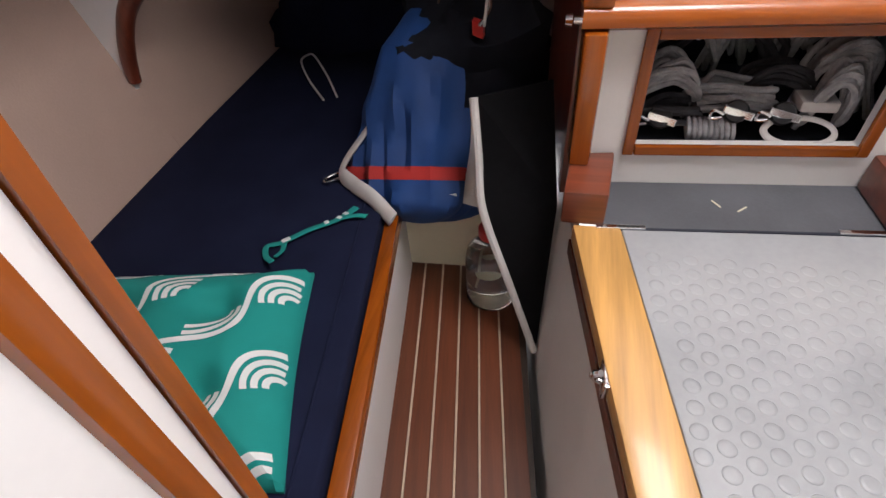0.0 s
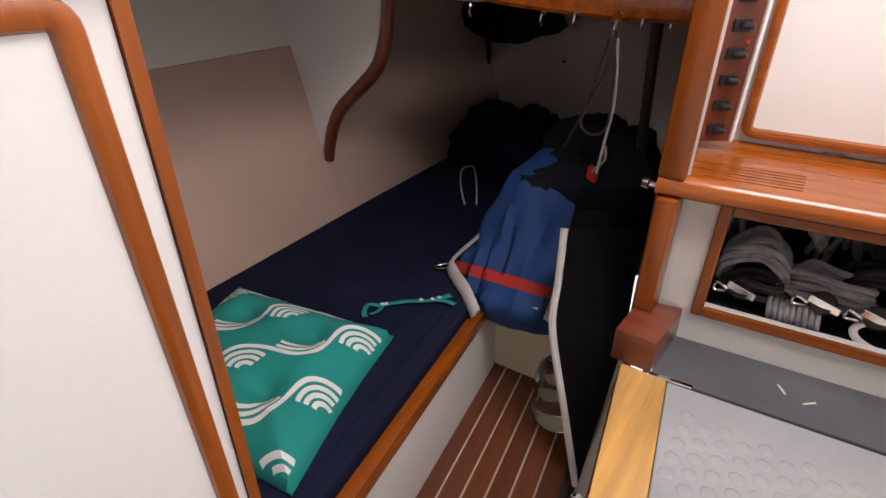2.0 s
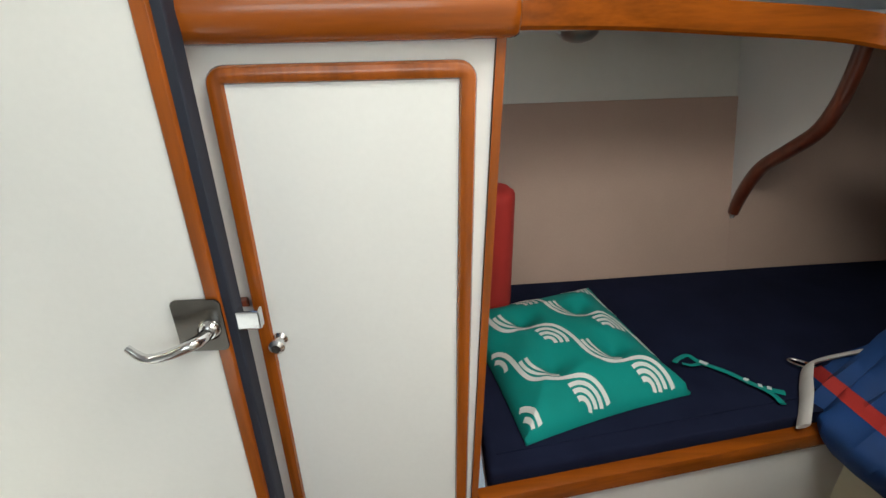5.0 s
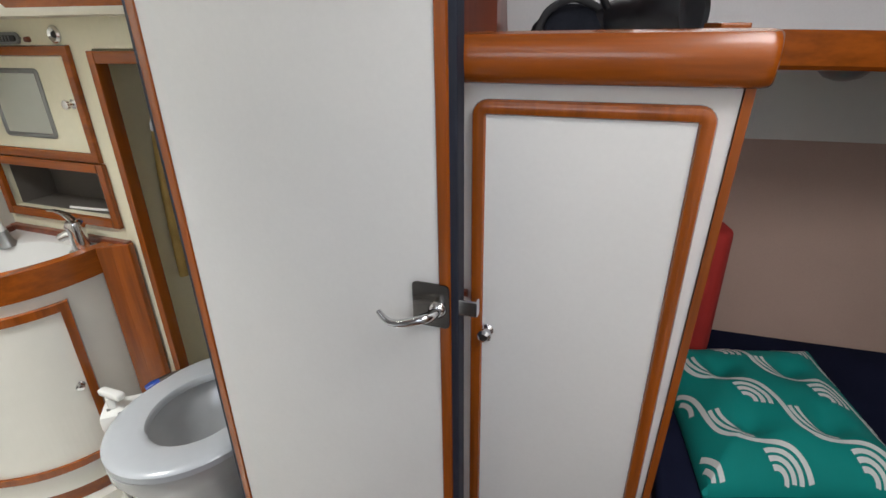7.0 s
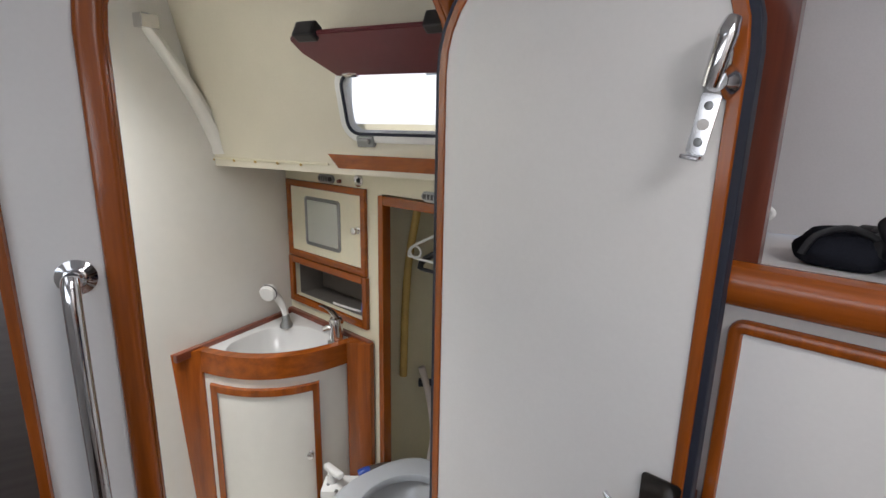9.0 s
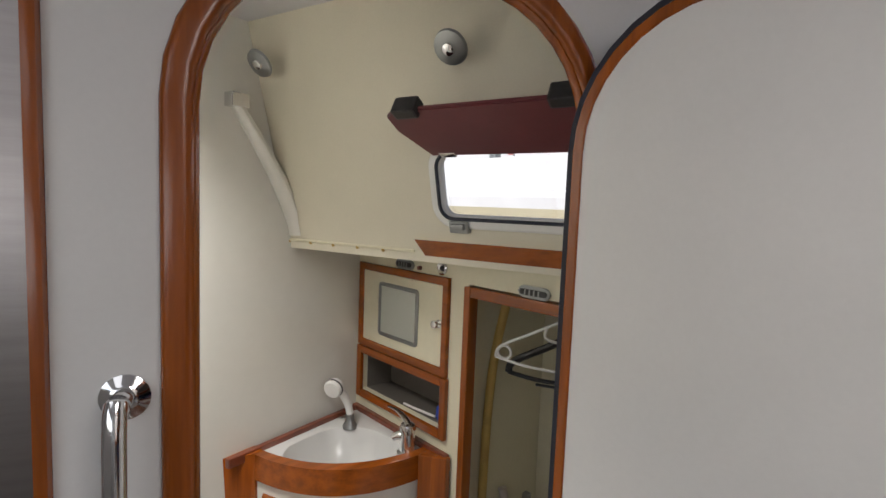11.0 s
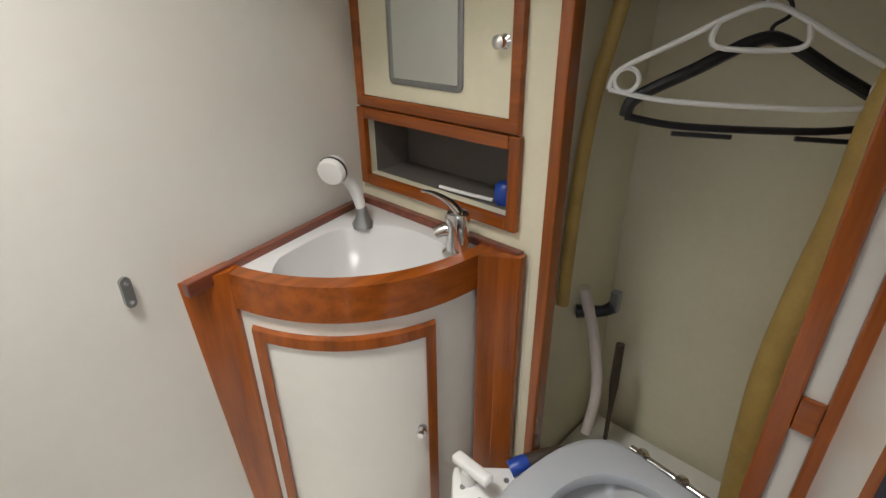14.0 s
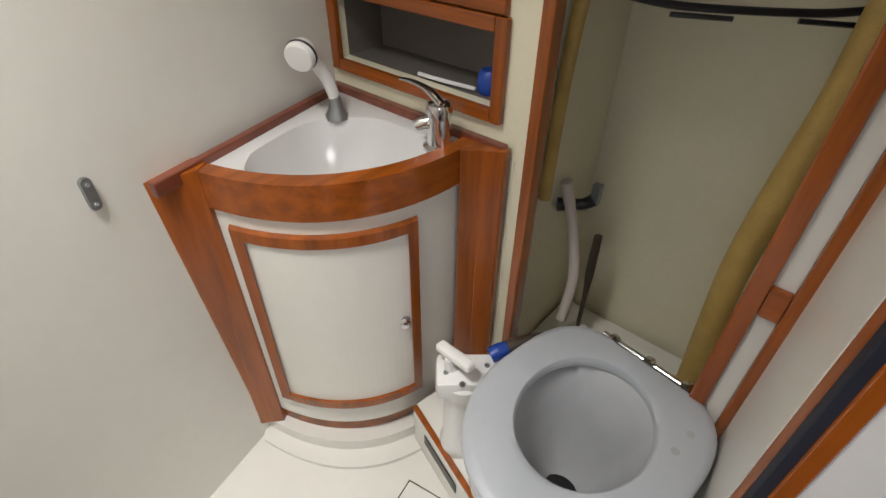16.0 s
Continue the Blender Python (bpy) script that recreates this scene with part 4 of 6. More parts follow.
# ropes and blocks in the locker
rnd = random.Random(7)


def rope_hank(x, y, z, w, d, turns, mat_, label, r=0.006, tilt=0.0):
    t = thing("rope_coil", (x, y, z), label, "rope", "ropes in the locker")
    pts = []
    for k in range(turns * 10):
        a = 2 * math.pi * k / 10
        q = 1 + rnd.uniform(-0.28, 0.22)
        pts.append((x + d * math.sin(a) * q * 0.5 + rnd.uniform(-0.004, 0.004), y + w * math.cos(a) * q, z + r + abs(tilt * w * math.sin(a)) + r * 1.5 * (k / 10) % 0.06 + rnd.uniform(0, 0.006)))
    part("strand", tube(pts, r, 7, k=3), mat_, t, smooth=True)


for (x, y, z, w, d, n_, m_, tl) in ((1.13, -0.36, 0.685, 0.055, 0.09, 5, ROPE, 1.4), (1.20, -0.37, 0.76, 0.07, 0.08, 5, ROPE, 1.2), (1.22, -0.52, 0.77, 0.10, 0.09, 6, ROPE, 0.9), (1.13, -0.47, 0.685, 0.07, 0.06, 6, ROPE, 0.3),
                                  (1.22, -0.64, 0.75, 0.08, 0.10, 6, ROPE, 1.5), (1.15, -0.64, 0.685, 0.06, 0.05, 4, ROPE, 1.9), (1.09, -0.37, 0.685, 0.045, 0.05, 4, ROPEB, 0.4), (1.22, -0.45, 0.69, 0.12, 0.08, 5, ROPEB, 1.1), (1.28, -0.42, 0.72, 0.10, 0.08, 7, ROPE, 1.6), (1.28, -0.58, 0.70, 0.12, 0.07, 7, ROPE, 1.5), (1.16, -0.55, 0.69, 0.06, 0.06, 4, ROPEB, 1.0), (1.10, -0.62, 0.685, 0.03, 0.04, 4, ROPE, 3.0)):
    rope_hank(x, y, z, w, d, n_, m_, "loose coil of grey braided rope" if m_ is ROPE else "loose coil of black rope", tilt=tl)
wr = thing("rope_coil", (1.07, -0.44, 0.685), "wrapped hank of thin grey rope", "rope", "ropes in the locker")
bmr = None
for k in range(9):
    y = -0.40 - k * 0.009
    bmr = tube([(1.07 + 0.018 * math.cos(a), y + 0.003 * math.sin(a), 0.703 + 0.018 * math.sin(a)) for a in [2 * math.pi * q / 8 for q in range(8)]], 0.0045, 6, True, None, 2)
    part("turn", bmr, ROPE, wr, smooth=True)
wl = thing("webbing_strap", (1.06, -0.56, 0.685), "white webbing loop with black lining", "strap")
part("loop", tube([(1.06 + 0.02 * math.sin(a), -0.575 + 0.055 * math.cos(a), 0.71 + 0.016 * math.sin(a)) for a in [2 * math.pi * q / 10 for q in range(10)]], 0.006, 8, True, None, 4, 0.5), WEB, wl, smooth=True)
part("tongue", obox((1.08, -0.60, 0.735), X, Y, Z, (0, 0.05), (-0.03, 0.03), (0, 0.02), 0.006), WEB, wl)
for (x, y, z) in ((1.07, -0.35, 0.72), (1.07, -0.47, 0.738), (1.075, -0.545, 0.735)):
    pb = thing("pulley_block", (x, y, z - 0.03), "steel and black pulley block", "pulley", "pulleys in the locker")
    part("cheek", lathe((x, y, z), (-0.8, 0.2, 0.5), [(0.003, -0.012), (0.017, -0.011), (0.020, -0.006), (0.020, 0.006), (0.017, 0.011), (0.003, 0.012)], 16), BLACK, pb, smooth=True)
    part("strap", obox((x, y, z), (0.2, 1, 0.2), (-0.9, 0.2, 0.3), (0.2, -0.2, 1), (-0.028, 0.022), (0.008, 0.014), (-0.007, 0.007), 0.002), CHROME, pb)
    part("shackle", tube([(x - 0.012, y + 0.022, z), (x - 0.012, y + 0.040, z + 0.008), (x - 0.012, y + 0.042, z - 0.008), (x - 0.012, y + 0.024, z - 0.006)], 0.0028, 8), CHROME, pb, smooth=True)

# ---- end of the footwell ----
lean = thing("leaning_panel", (0.93, -0.15, 0.17), "dark-faced access board with pale edge leaning in the aisle", "panel")
PB, PL, PT, PR0, PR1 = (Vector(p) for p in ((0.887, -0.172, 0.214), (0.962, -0.046, 0.555), (1.03, -0.020, 0.765), (1.10, -0.155, 0.77), (0.99, -0.185, 0.565)))
pn = (PL - PB).cross(PR1 - PB).normalized()
if pn.x > 0:
    pn = -pn
face = smooth_line([PB, PB.lerp(PL, 0.5), PL, PL.lerp(PT, 0.5), PT], 5) + [PR0, PR1]
b = bmesh.new()
A = [b.verts.new(p) for p in face]
B = [b.verts.new(p - pn * 0.014) for p in face]
b.faces.new(A)
b.faces.new(B[::-1])
for i in range(len(face)):
    b.faces.new((A[i], B[i], B[(i + 1) % len(face)], A[(i + 1) % len(face)]))
part("board", b, PANELDARK, lean, "glossy black face")
part("edge_band", tube([p + Y * 0.004 for p in (PB, PB.lerp(PL, 0.5), PL, PL.lerp(PT, 0.5), PT)], 0.0085, 8), WEB, lean, "pale edge band", True)
part("paper_scrap", obox((0.985, -0.10, 0.50), PT - PL, PR1 - PL, pn, (0, 0.05), (0, 0.03), (0.002, 0.004)), CREAM, lean, "pale label")
bo = thing("water_bottle", (1.045, -0.045, 0.21), "large clear plastic water bottle with red cap", "bottle")
part("body", lathe((1.045, -0.045, 0.2115), Z, [(0.002, 0.0), (0.054, 0.001), (0.062, 0.010), (0.058, 0.022), (0.062, 0.034), (0.058, 0.046), (0.062, 0.058), (0.058, 0.070), (0.062, 0.082), (0.062, 0.135), (0.055, 0.165), (0.036, 0.188), (0.024, 0.196), (0.022, 0.206)], 28), BOTTLE, bo, "clear ribbed plastic", True)
part("cap", lathe((1.045, -0.045, 0.418), Z, [(0.027, 0), (0.028, 0.004), (0.028, 0.024), (0.024, 0.028)], 20), REDPL, bo, "red screw cap", True)

# sail bag and gear at the foot of the berth
def lump(c, ax, n=36, m=22, amp=0.12, seed=0, floor_z=None):
    b = bmesh.new()
    rows = []
    for i in range(m + 1):
        th = math.pi * i / m
        row = []
        for j in range(n):
            ph = 2 * math.pi * j / n
            d = Vector((math.sin(th) * math.cos(ph), math.sin(th) * math.sin(ph), math.cos(th)))
            q = 1 + amp * noise.noise(d * 1.7 + Vector((seed, 0, 0))) + amp * 0.6 * abs(noise.noise(d * 4.3 + Vector((0, seed, 0)))) - amp * 0.35 * abs(noise.noise(Vector((d.x * 9, d.y * 9, d.z * 3 + seed))))
            p = Vector((c[0] + d.x * ax[0] * q, c[1] + d.y * ax[1] * q, c[2] + d.z * ax[2] * q))
            if floor_z is not None:
                p.z = max(p.z, floor_z)
            row.append(b.verts.new(p))
        rows.append(row)
    for i in range(m):
        for j in range(n):
            try:
                b.faces.new((rows[i][j], rows[i][(j + 1) % n], rows[i + 1][(j + 1) % n], rows[i + 1][j]))
            except ValueError:
                pass
    bmesh.ops.remove_doubles(b, verts=b.verts, dist=1e-5)
    return b


bag = thing("sail_bag", (1.15, 0.12, 0.53), "blue nylon sail bag with red stripe and white webbing", "bag")


BAG0, BAG1 = Vector((1.34, 0.155, 0.76)), Vector((1.080, 0.130, 0.405))


def bag_pt(s, a):
    """s runs from the closed mouth to the bottom that hangs over the edge."""
    c = BAG0.lerp(BAG1, s)
    ax = (BAG1 - BAG0).normalized()
    side = ax.cross(Z).normalized()
    up = side.cross(ax).normalized()
    r = 0.090 + 0.050 * math.sin(max(0, min(1, s * 1.2)) * math.pi * 0.62)
    if s < 0.12:
        r *= max(0.05, (s + 0.15) / 0.27) ** 0.5
    if s > 0.86:
        r *= max(0.0, 1 - ((s - 0.86) / 0.14) ** 2) ** 0.5
    q = 1.06 + 0.26 * noise.noise(Vector((math.cos(a) * 1.4, math.sin(a) * 1.4, s * 2.2))) - 0.34 * abs(noise.noise(Vector((math.cos(a) * 3.1, math.sin(a) * 3.1, s * 1.6 + 4))))
    return c + (side * math.cos(a) * 1.12 + up * math.sin(a)) * r * q


def bag_band(s0, s1, lift, n=48, m=26):
    b = bmesh.new()
    g = []
    for i in range(m + 1):
        s = s0 + (s1 - s0) * i / m
        c = BAG0.lerp(BAG1, s)
        g.append([b.verts.new(bag_pt(s, 2 * math.pi * j / n) + (bag_pt(s, 2 * math.pi * j / n) - c).normalized() * lift) for j in range(n)])
    for i in range(m):
        for j in range(n):
            b.faces.new((g[i][j], g[i][(j + 1) % n], g[i + 1][(j + 1) % n], g[i + 1][j]))
    return b


part("body", bag_band(-0.15, 0.999, 0), BLUE, bag, "creased blue nylon", True)
part("stripe", bag_band(0.70, 0.765, 0.003, m=4), REDCLOTH, bag, "red stripe", True)
part("dark_base", bag_band(0.765, 0.985, 0.002, m=10), BLUE, bag, "darker blue base", True)
part("webbing", tube([(1.165, 0.215, 0.660), (1.12, 0.265, 0.605), (1.078, 0.305, 0.548), (1.035, 0.262, 0.543), (0.995, 0.205, 0.541), (0.955, 0.150, 0.520)], 0.019, 8, flat=0.25), WEB, bag, "white webbing strap", True)
part("side_webbing", tube([(1.20, 0.0, 0.66), (1.13, -0.01, 0.61), (1.08, -0.005, 0.55), (1.05, 0.005, 0.50)], 0.022, 8, flat=0.3), WEB, bag, "white webbing strap", True)
part("label", obox((1.028, 0.045, 0.520), (0.3, -0.9, 0), (0, 0.2, 1), (-1, -0.3, 0.3), (0, 0.022), (0, 0.02), (-0.004, 0.002)), WEB, bag, "small white and red label")
part("carabiner", tube([(1.085, 0.325, 0.532), (1.062, 0.345, 0.530), (1.050, 0.335, 0.530), (1.07, 0.310, 0.532), (1.09, 0.300, 0.535)], 0.0035, 8, True), CHROME, bag, "steel carabiner", True)
gear = thing("jacket", (1.35, 0.1, 0.53), "black jacket heaped on the berth", "jacket")
part("cloth", lump((1.37, 0.04, 0.68), (0.20, 0.18, 0.20), amp=0.35, seed=3, floor_z=0.523), BLACKCLOTH, gear, smooth=True)
part("tag", obox((1.21, -0.007, 0.80), (0.2, 1, 0.3), (0, 0, 1), (-1, 0, 0), (0, 0.025), (0, 0.03), (-0.02, 0.003), 0.003), REDPL, gear, "small red tag")
part("zip", tube([(1.20, 0.0, 0.83), (1.215, -0.02, 0.86), (1.22, -0.015, 0.89)], 0.004, 6), CHROME, gear, "steel clip")
nb2 = thing("navy_duvet", (1.9, 0.55, 0.53), "dark navy folded bedding at the foot of the berth", "bedding")
part("quilt", lump((1.98, 0.62, 0.52), (0.20, 0.25, 0.22), amp=0.35, seed=9, floor_z=0.522), NAVY, nb2, smooth=True)
dw = thing("drawcord", (1.56, 0.56, 0.53), "white drawcord lying on the bedding", "cord")
part("cord", tube([(1.443, 0.504, 0.527), (1.57, 0.605, 0.527), (1.70, 0.688, 0.527), (1.755, 0.685, 0.527), (1.74, 0.655, 0.527), (1.60, 0.555, 0.527), (1.465, 0.470, 0.527)], 0.0035, 6), WEB, dw, smooth=True)
cl_ = thing("hanging_line", (1.17, -0.02, 1.14), "brown line hanging from a hook under the shelf", "cord", "cords under the shelf")
part("hook", tube([(1.156, -0.022, 1.15), (1.145, -0.022, 1.135), (1.150, -0.022, 1.122), (1.160, -0.022, 1.13)], 0.003, 8, bm=lathe((1.157, -0.022, 1.155), -X, [(0.012, 0), (0.010, 0.004)], 12)), CHROME, cl_, smooth=True)
part("line", tube([(1.15, -0.022, 1.128), (1.16, -0.01, 1.05), (1.17, 0.03, 0.95), (1.17, 0.0, 0.925), (1.165, -0.03, 0.96), (1.152, -0.028, 1.125)], 0.003, 6), HOSEB, cl_, smooth=True)
part("tail", tube([(1.15, -0.03, 1.12), (1.17, -0.035, 1.0), (1.19, -0.02, 0.90), (1.20, -0.01, 0.83)], 0.003, 6), WEB, cl_, "pale cord tail", True)
part("long_tail", tube([(1.15, -0.012, 1.12), (1.18, 0.02, 1.0), (1.24, 0.09, 0.86)], 0.0025, 6), HOSEB, cl_, smooth=True)
bl = thing("boat_hook", (1.2, -0.08, 0.75), "black-sleeved pole leaning in the corner", "pole")
part("pole", tube([(1.19, -0.085, 1.17), (1.27, -0.075, 0.95), (1.33, -0.07, 0.78)], 0.011, 10), BLACK, bl, smooth=True)
for (y, z) in ((0.30, 1.13), (0.13, 1.12), (0.06, 1.12), (-0.07, 1.12), (-0.12, 1.12)):
    sc = thing("cup_hook", (1.16, y, z), "small steel hook under the shelf edge", "hook", "hooks under the shelf")
    part("hook", lathe((1.160, y, z + 0.036), -X, [(0.007, 0), (0.006, 0.006), (0.003, 0.010)], 12, tube([(1.152, y, z + 0.034), (1.147, y, z + 0.022), (1.153, y, z + 0.014)], 0.0025, 6)), CHROME, sc, smooth=True)
hb = thing("harness_loop", (2.3, 1.0, 0.78), "black webbing loop hanging at the bulkhead", "strap")
part("loop", tube([(2.33, 0.99, 1.02), (2.33, 1.03, 0.90), (2.33, 1.03, 0.80), (2.33, 0.99, 0.77), (2.33, 0.955, 0.82), (2.33, 0.96, 0.90), (2.33, 0.985, 0.97)], 0.018, 8, True, flat=0.5), BLACKCLOTH, hb, smooth=True)
part("pack", lump((2.25, 0.83, 1.04), (0.1, 0.25, 0.10), amp=0.3, seed=5), BLACKCLOTH, hb, "black folded harness", True)
for (y, z) in ((0.582, 0.853), (0.70, 1.04), (0.58, 1.05)):
    sc = thing("screw_cap", (2.355, y, z), "steel screw cap on the bulkhead", "screw", "screws on the bulkhead")
    part("cap", lathe((2.359, y, z), -X, [(0.013, 0), (0.011, 0.006), (0.004, 0.010)], 12), CHROME, sc, smooth=True)

# things on the locker shelf
cam_bag = thing("camera_case", (0.09, 0.17, 1.296), "black zipped camera case on the locker top", "case")
part("case", lump((0.082, 0.19, 1.320), (0.062, 0.05, 0.036), amp=0.12, seed=2, floor_z=1.297), BLACKCLOTH, cam_bag, smooth=True)
part("strap", tube([(0.035, 0.145, 1.315), (0.05, 0.14, 1.345), (0.085, 0.145, 1.360), (0.12, 0.16, 1.345)], 0.006, 8, flat=0.4), BLACK, cam_bag, smooth=True)
bino = thing("binoculars", (0.20, 0.15, 1.296), "black binoculars lying on the locker top", "binoculars")
for dy, xx in ((0.0, 0.0), (0.07, -0.02)):
    part("barrel", lathe((0.16 + xx, 0.15 + dy, 1.336), (0.8, -0.55, 0.05), [(0.020, -0.03), (0.024, 0.0), (0.028, 0.03), (0.036, 0.045), (0.038, 0.085), (0.035, 0.092), (0.033, 0.086), (0.004, 0.080)], 24), BLACK, bino, smooth=True)
    part("eyepiece", lathe((0.16 + xx, 0.15 + dy, 1.336), (-0.8, 0.55, -0.05), [(0.019, 0.03), (0.021, 0.034), (0.021, 0.05), (0.016, 0.052)], 20), BLACK, bino, smooth=True)
part("bridge", box(0.15, 0.19, 0.155, 0.215, 1.325, 1.350, 0.006), BLACK, bino)
part("strap", tube([(0.135, 0.16, 1.335), (0.12, 0.13, 1.37), (0.14, 0.11, 1.385), (0.165, 0.125, 1.365)], 0.007, 8, flat=0.35), BLACK, bino, smooth=True)
sm = thing("small_box", (0.262, 0.06, 1.296), "small wooden box and papers on the locker top", "box")
part("box", obox((0.262, 0.05, 1.2965), (1, 0.3, 0), (-0.3, 1, 0), Z, (0, 0.035), (0, 0.05), (0, 0.03), 0.003), TX, sm)
part("papers", obox((0.215, 0.03, 1.2965), (1, 0.1, 0), (-0.1, 1, 0), Z, (0, 0.04), (0, 0.04), (0, 0.012), 0.002), CREAM, sm)
whk = thing("wall_hook", (-0.05, 0.12, 1.38), "white plastic hook on the mahogany panel", "hook")
part("hook", tube([(-0.064, 0.14, 1.375), (-0.045, 0.13, 1.365), (-0.02, 0.12, 1.362), (-0.005, 0.115, 1.372), (-0.012, 0.118, 1.380)], 0.005, 8, bm=obox((-0.064, 0.12, 1.35), X, Y, Z, (0, 0.008), (0, 0.03), (0, 0.045), 0.003)), PLASTW, whk, smooth=True)

for (x, y, a) in ((0.955, -0.452, 0.6), (0.945, -0.492, 2.3)):
    sc = thing("paper_scrap", (x, y, 0.6225), "tiny white scrap lying on the tread", "scrap", "scraps on the tread")
    part("scrap", obox((x, y, 0.6224), (math.cos(a), math.sin(a), 0), (-math.sin(a), math.cos(a), 0), Z, (-0.011, 0.011), (-0.0015, 0.0015), (0, 0.0015), 0.0004), CREAM, sc)

# ---- the head: outboard face ----
FY = 0.237
face = thing("wall_head_face", (-1.05, FY, 0), "cream panelling with locker and hanging-space openings", "wall", kind="structure")
mo = Vector((-1.60, FY, 0))
part("locker_panel", holed(mo, X, Z, -Y, [(0, 0.78), (0.565, 0.78), (0.565, 1.36), (0, 1.36)], [(0.105, 0.868), (0.518, 0.868), (0.518, 1.003), (0.105, 1.003)], -0.02, 0.0), CREAM, face)
part("post_panel", box(-1.035, -1.004, FY, FY + 0.02, 0.03, 1.36), CREAM, face)
part("lower_panel", box(-1.16, -1.0355, FY, FY + 0.02, 0.03, 0.7795), CREAM, face)
part("header_panel", box(-1.004, -0.555, FY, FY + 0.02, 1.294, 1.36), CREAM, face)
part("end_panel", box(-0.585, -0.555, FY + 0.002, FY + 0.02, 0.03, 1.294), CREAM, face)
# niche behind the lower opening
# lining coloured dark to carry the shade of the recess
part("niche", box(-1.50, -1.06, 0.36, 0.37, 0.85, 1.02, bm=box(-1.50, -1.06, 0.258, 0.36, 0.855, 0.866, bm=box(-1.50, -1.06, 0.258, 0.36, 1.005, 1.015, bm=box(-1.51, -1.497, 0.258, 0.36, 0.85, 1.02, bm=box(-1.081, -1.07, 0.258, 0.36, 0.85, 1.02))))), NICHE_SHADE, face, "niche lining in grey-brown darkened for the shade inside")
mc = thing("medicine_locker", (-1.29, FY, 1.03), "cream medicine locker door with teak frame and mirror", "cabinet")
part("door_frame", moulding((-1.512, FY - 0.001, 1.022), X, Z, -Y, [(0, 0), (0.440, 0), (0.440, 0.280), (0, 0.280)], 0.024, 0.012, 0.0), TX, mc, "teak frame", True)
md = part("door", box(-1.487, -1.097, FY - 0.007, FY - 0.001, 1.047, 1.277, 0.001), CREAM, mc, "cream door")
part("mirror_frame", moulding((-1.398, FY - 0.007, 1.078), X, Z, -Y, rrect(0.198, 0.172, 0.014), 0.012, 0.005, 0.0), GREYMETAL, md, "worn grey mirror edge", True)
part("mirror", box(-1.388, -1.210, FY - 0.0095, FY - 0.0075, 1.088, 1.240), MIRROR, md, "small mirror")
part("knob", lathe((-1.112, FY - 0.007, 1.168), -Y, [(0.012, 0), (0.006, 0.004), (0.006, 0.010), (0.012, 0.014), (0.011, 0.020), (0.004, 0.023)]), CHROME, md, "round steel knob", True)
nf = thing("niche_frame", (-1.29, FY, 0.84), "teak frame round an open niche", "frame")
part("top_rail", box(-1.488, -1.090, FY - 0.015, FY - 0.001, 0.996, 1.0205, 0.003), TX, nf)
part("bottom_rail", box(-1.488, -1.090, FY - 0.015, FY - 0.001, 0.845, 0.869, 0.003), TX, nf)
part("stile", box(-1.512, -1.4885, FY - 0.015, FY - 0.001, 0.845, 1.0205, 0.003), TZ, nf)
part("stile", box(-1.0895, -1.066, FY - 0.015, FY - 0.001, 0.845, 1.0205, 0.003), TZ, nf)
br = thing("toothbrush_holder", (-1.14, 0.29, 0.867), "blue round soap holder with white brush in the niche", "toiletries")
part("cup", lathe((-1.14, 0.29, 0.8675), Z, [(0.020, 0), (0.024, 0.012), (0.022, 0.035), (0.016, 0.042)], 16), BLUEPL, br, smooth=True)
part("brush", tube([(-1.16, 0.275, 0.872), (-1.24, 0.262, 0.874), (-1.29, 0.258, 0.875)], 0.004, 6), PLASTW, br, smooth=True)

wf = thing("hanging_space_frame", (-0.80, FY, 0.2), "teak frame round the open hanging space", "frame")
part("post_forward", box(-1.010, -0.988, FY - 0.014, FY + 0.02, 0.03, 1.290, 0.004), TZ, wf)
part("top_rail", box(-0.9875, -0.555, FY - 0.014, FY + 0.018, 1.262, 1.290, 0.004), TX, wf)
part("post_aft", box(-0.622, -0.594, FY - 0.014, FY + 0.03, 0.03, 1.2615, 0.004), TZ, wf)
part("corner_strip", box(-0.566, -0.545, FY - 0.018, FY + 0.04, 0.03, 1.2615, 0.004), TZ, wf)
part("white_strip", box(-0.5935, -0.5665, FY - 0.003, FY + 0.02, 0.03, 1.2615), HEADWALL, wf, "cream strip between the posts")
part("block", box(-0.5935, -0.5665, FY - 0.016, FY - 0.0035, 0.70, 0.752, 0.002), TX, wf, "square teak block")
fid = thing("head_shelf", (-0.8, 0.12, 1.39), "varnished teak fiddle board below the portlight", "shelf")
a0, a1 = Vector((-1.03, 0.087, 1.372)), Vector((-0.555, 0.087 + 0.475 * 0.29, 1.372))
fu = (a1 - a0).normalized()
fv = Vector((0, -0.25, 1)).normalized()
fw = fu.cross(fv).normalized()
fw = -fw if fw.y > 0 else fw
FLn = (a1 - a0).length
part("board", slab(a0, fu, fv, fw, [(0.018, 0), (FLn, 0), (FLn, 0.046), (-0.012, 0.046)], -0.012, 0.004, bev=0.003), TX, fid, smooth=True)
part("base", prism([(a0.x, a0.y + 0.012), (a1.x, a1.y + 0.012), (a1.x, a1.y + 0.06), (a0.x, a0.y + 0.06)], 1.3855, 1.392), TX, fid)
lb = thing("liner_strip", (-1.2, -0.02, 1.385), "thin edge strip with screws under the cabin side", "trim", kind="structure")
e0, e1 = Vector((-1.50, side_y(-1.5, 1.385) - 0.003, 1.384)), Vector((-1.04, side_y(-1.04, 1.385) - 0.003, 1.384))
part("strip", tube([e0, e1], 0.004, 6, k=1), CREAM, lb)
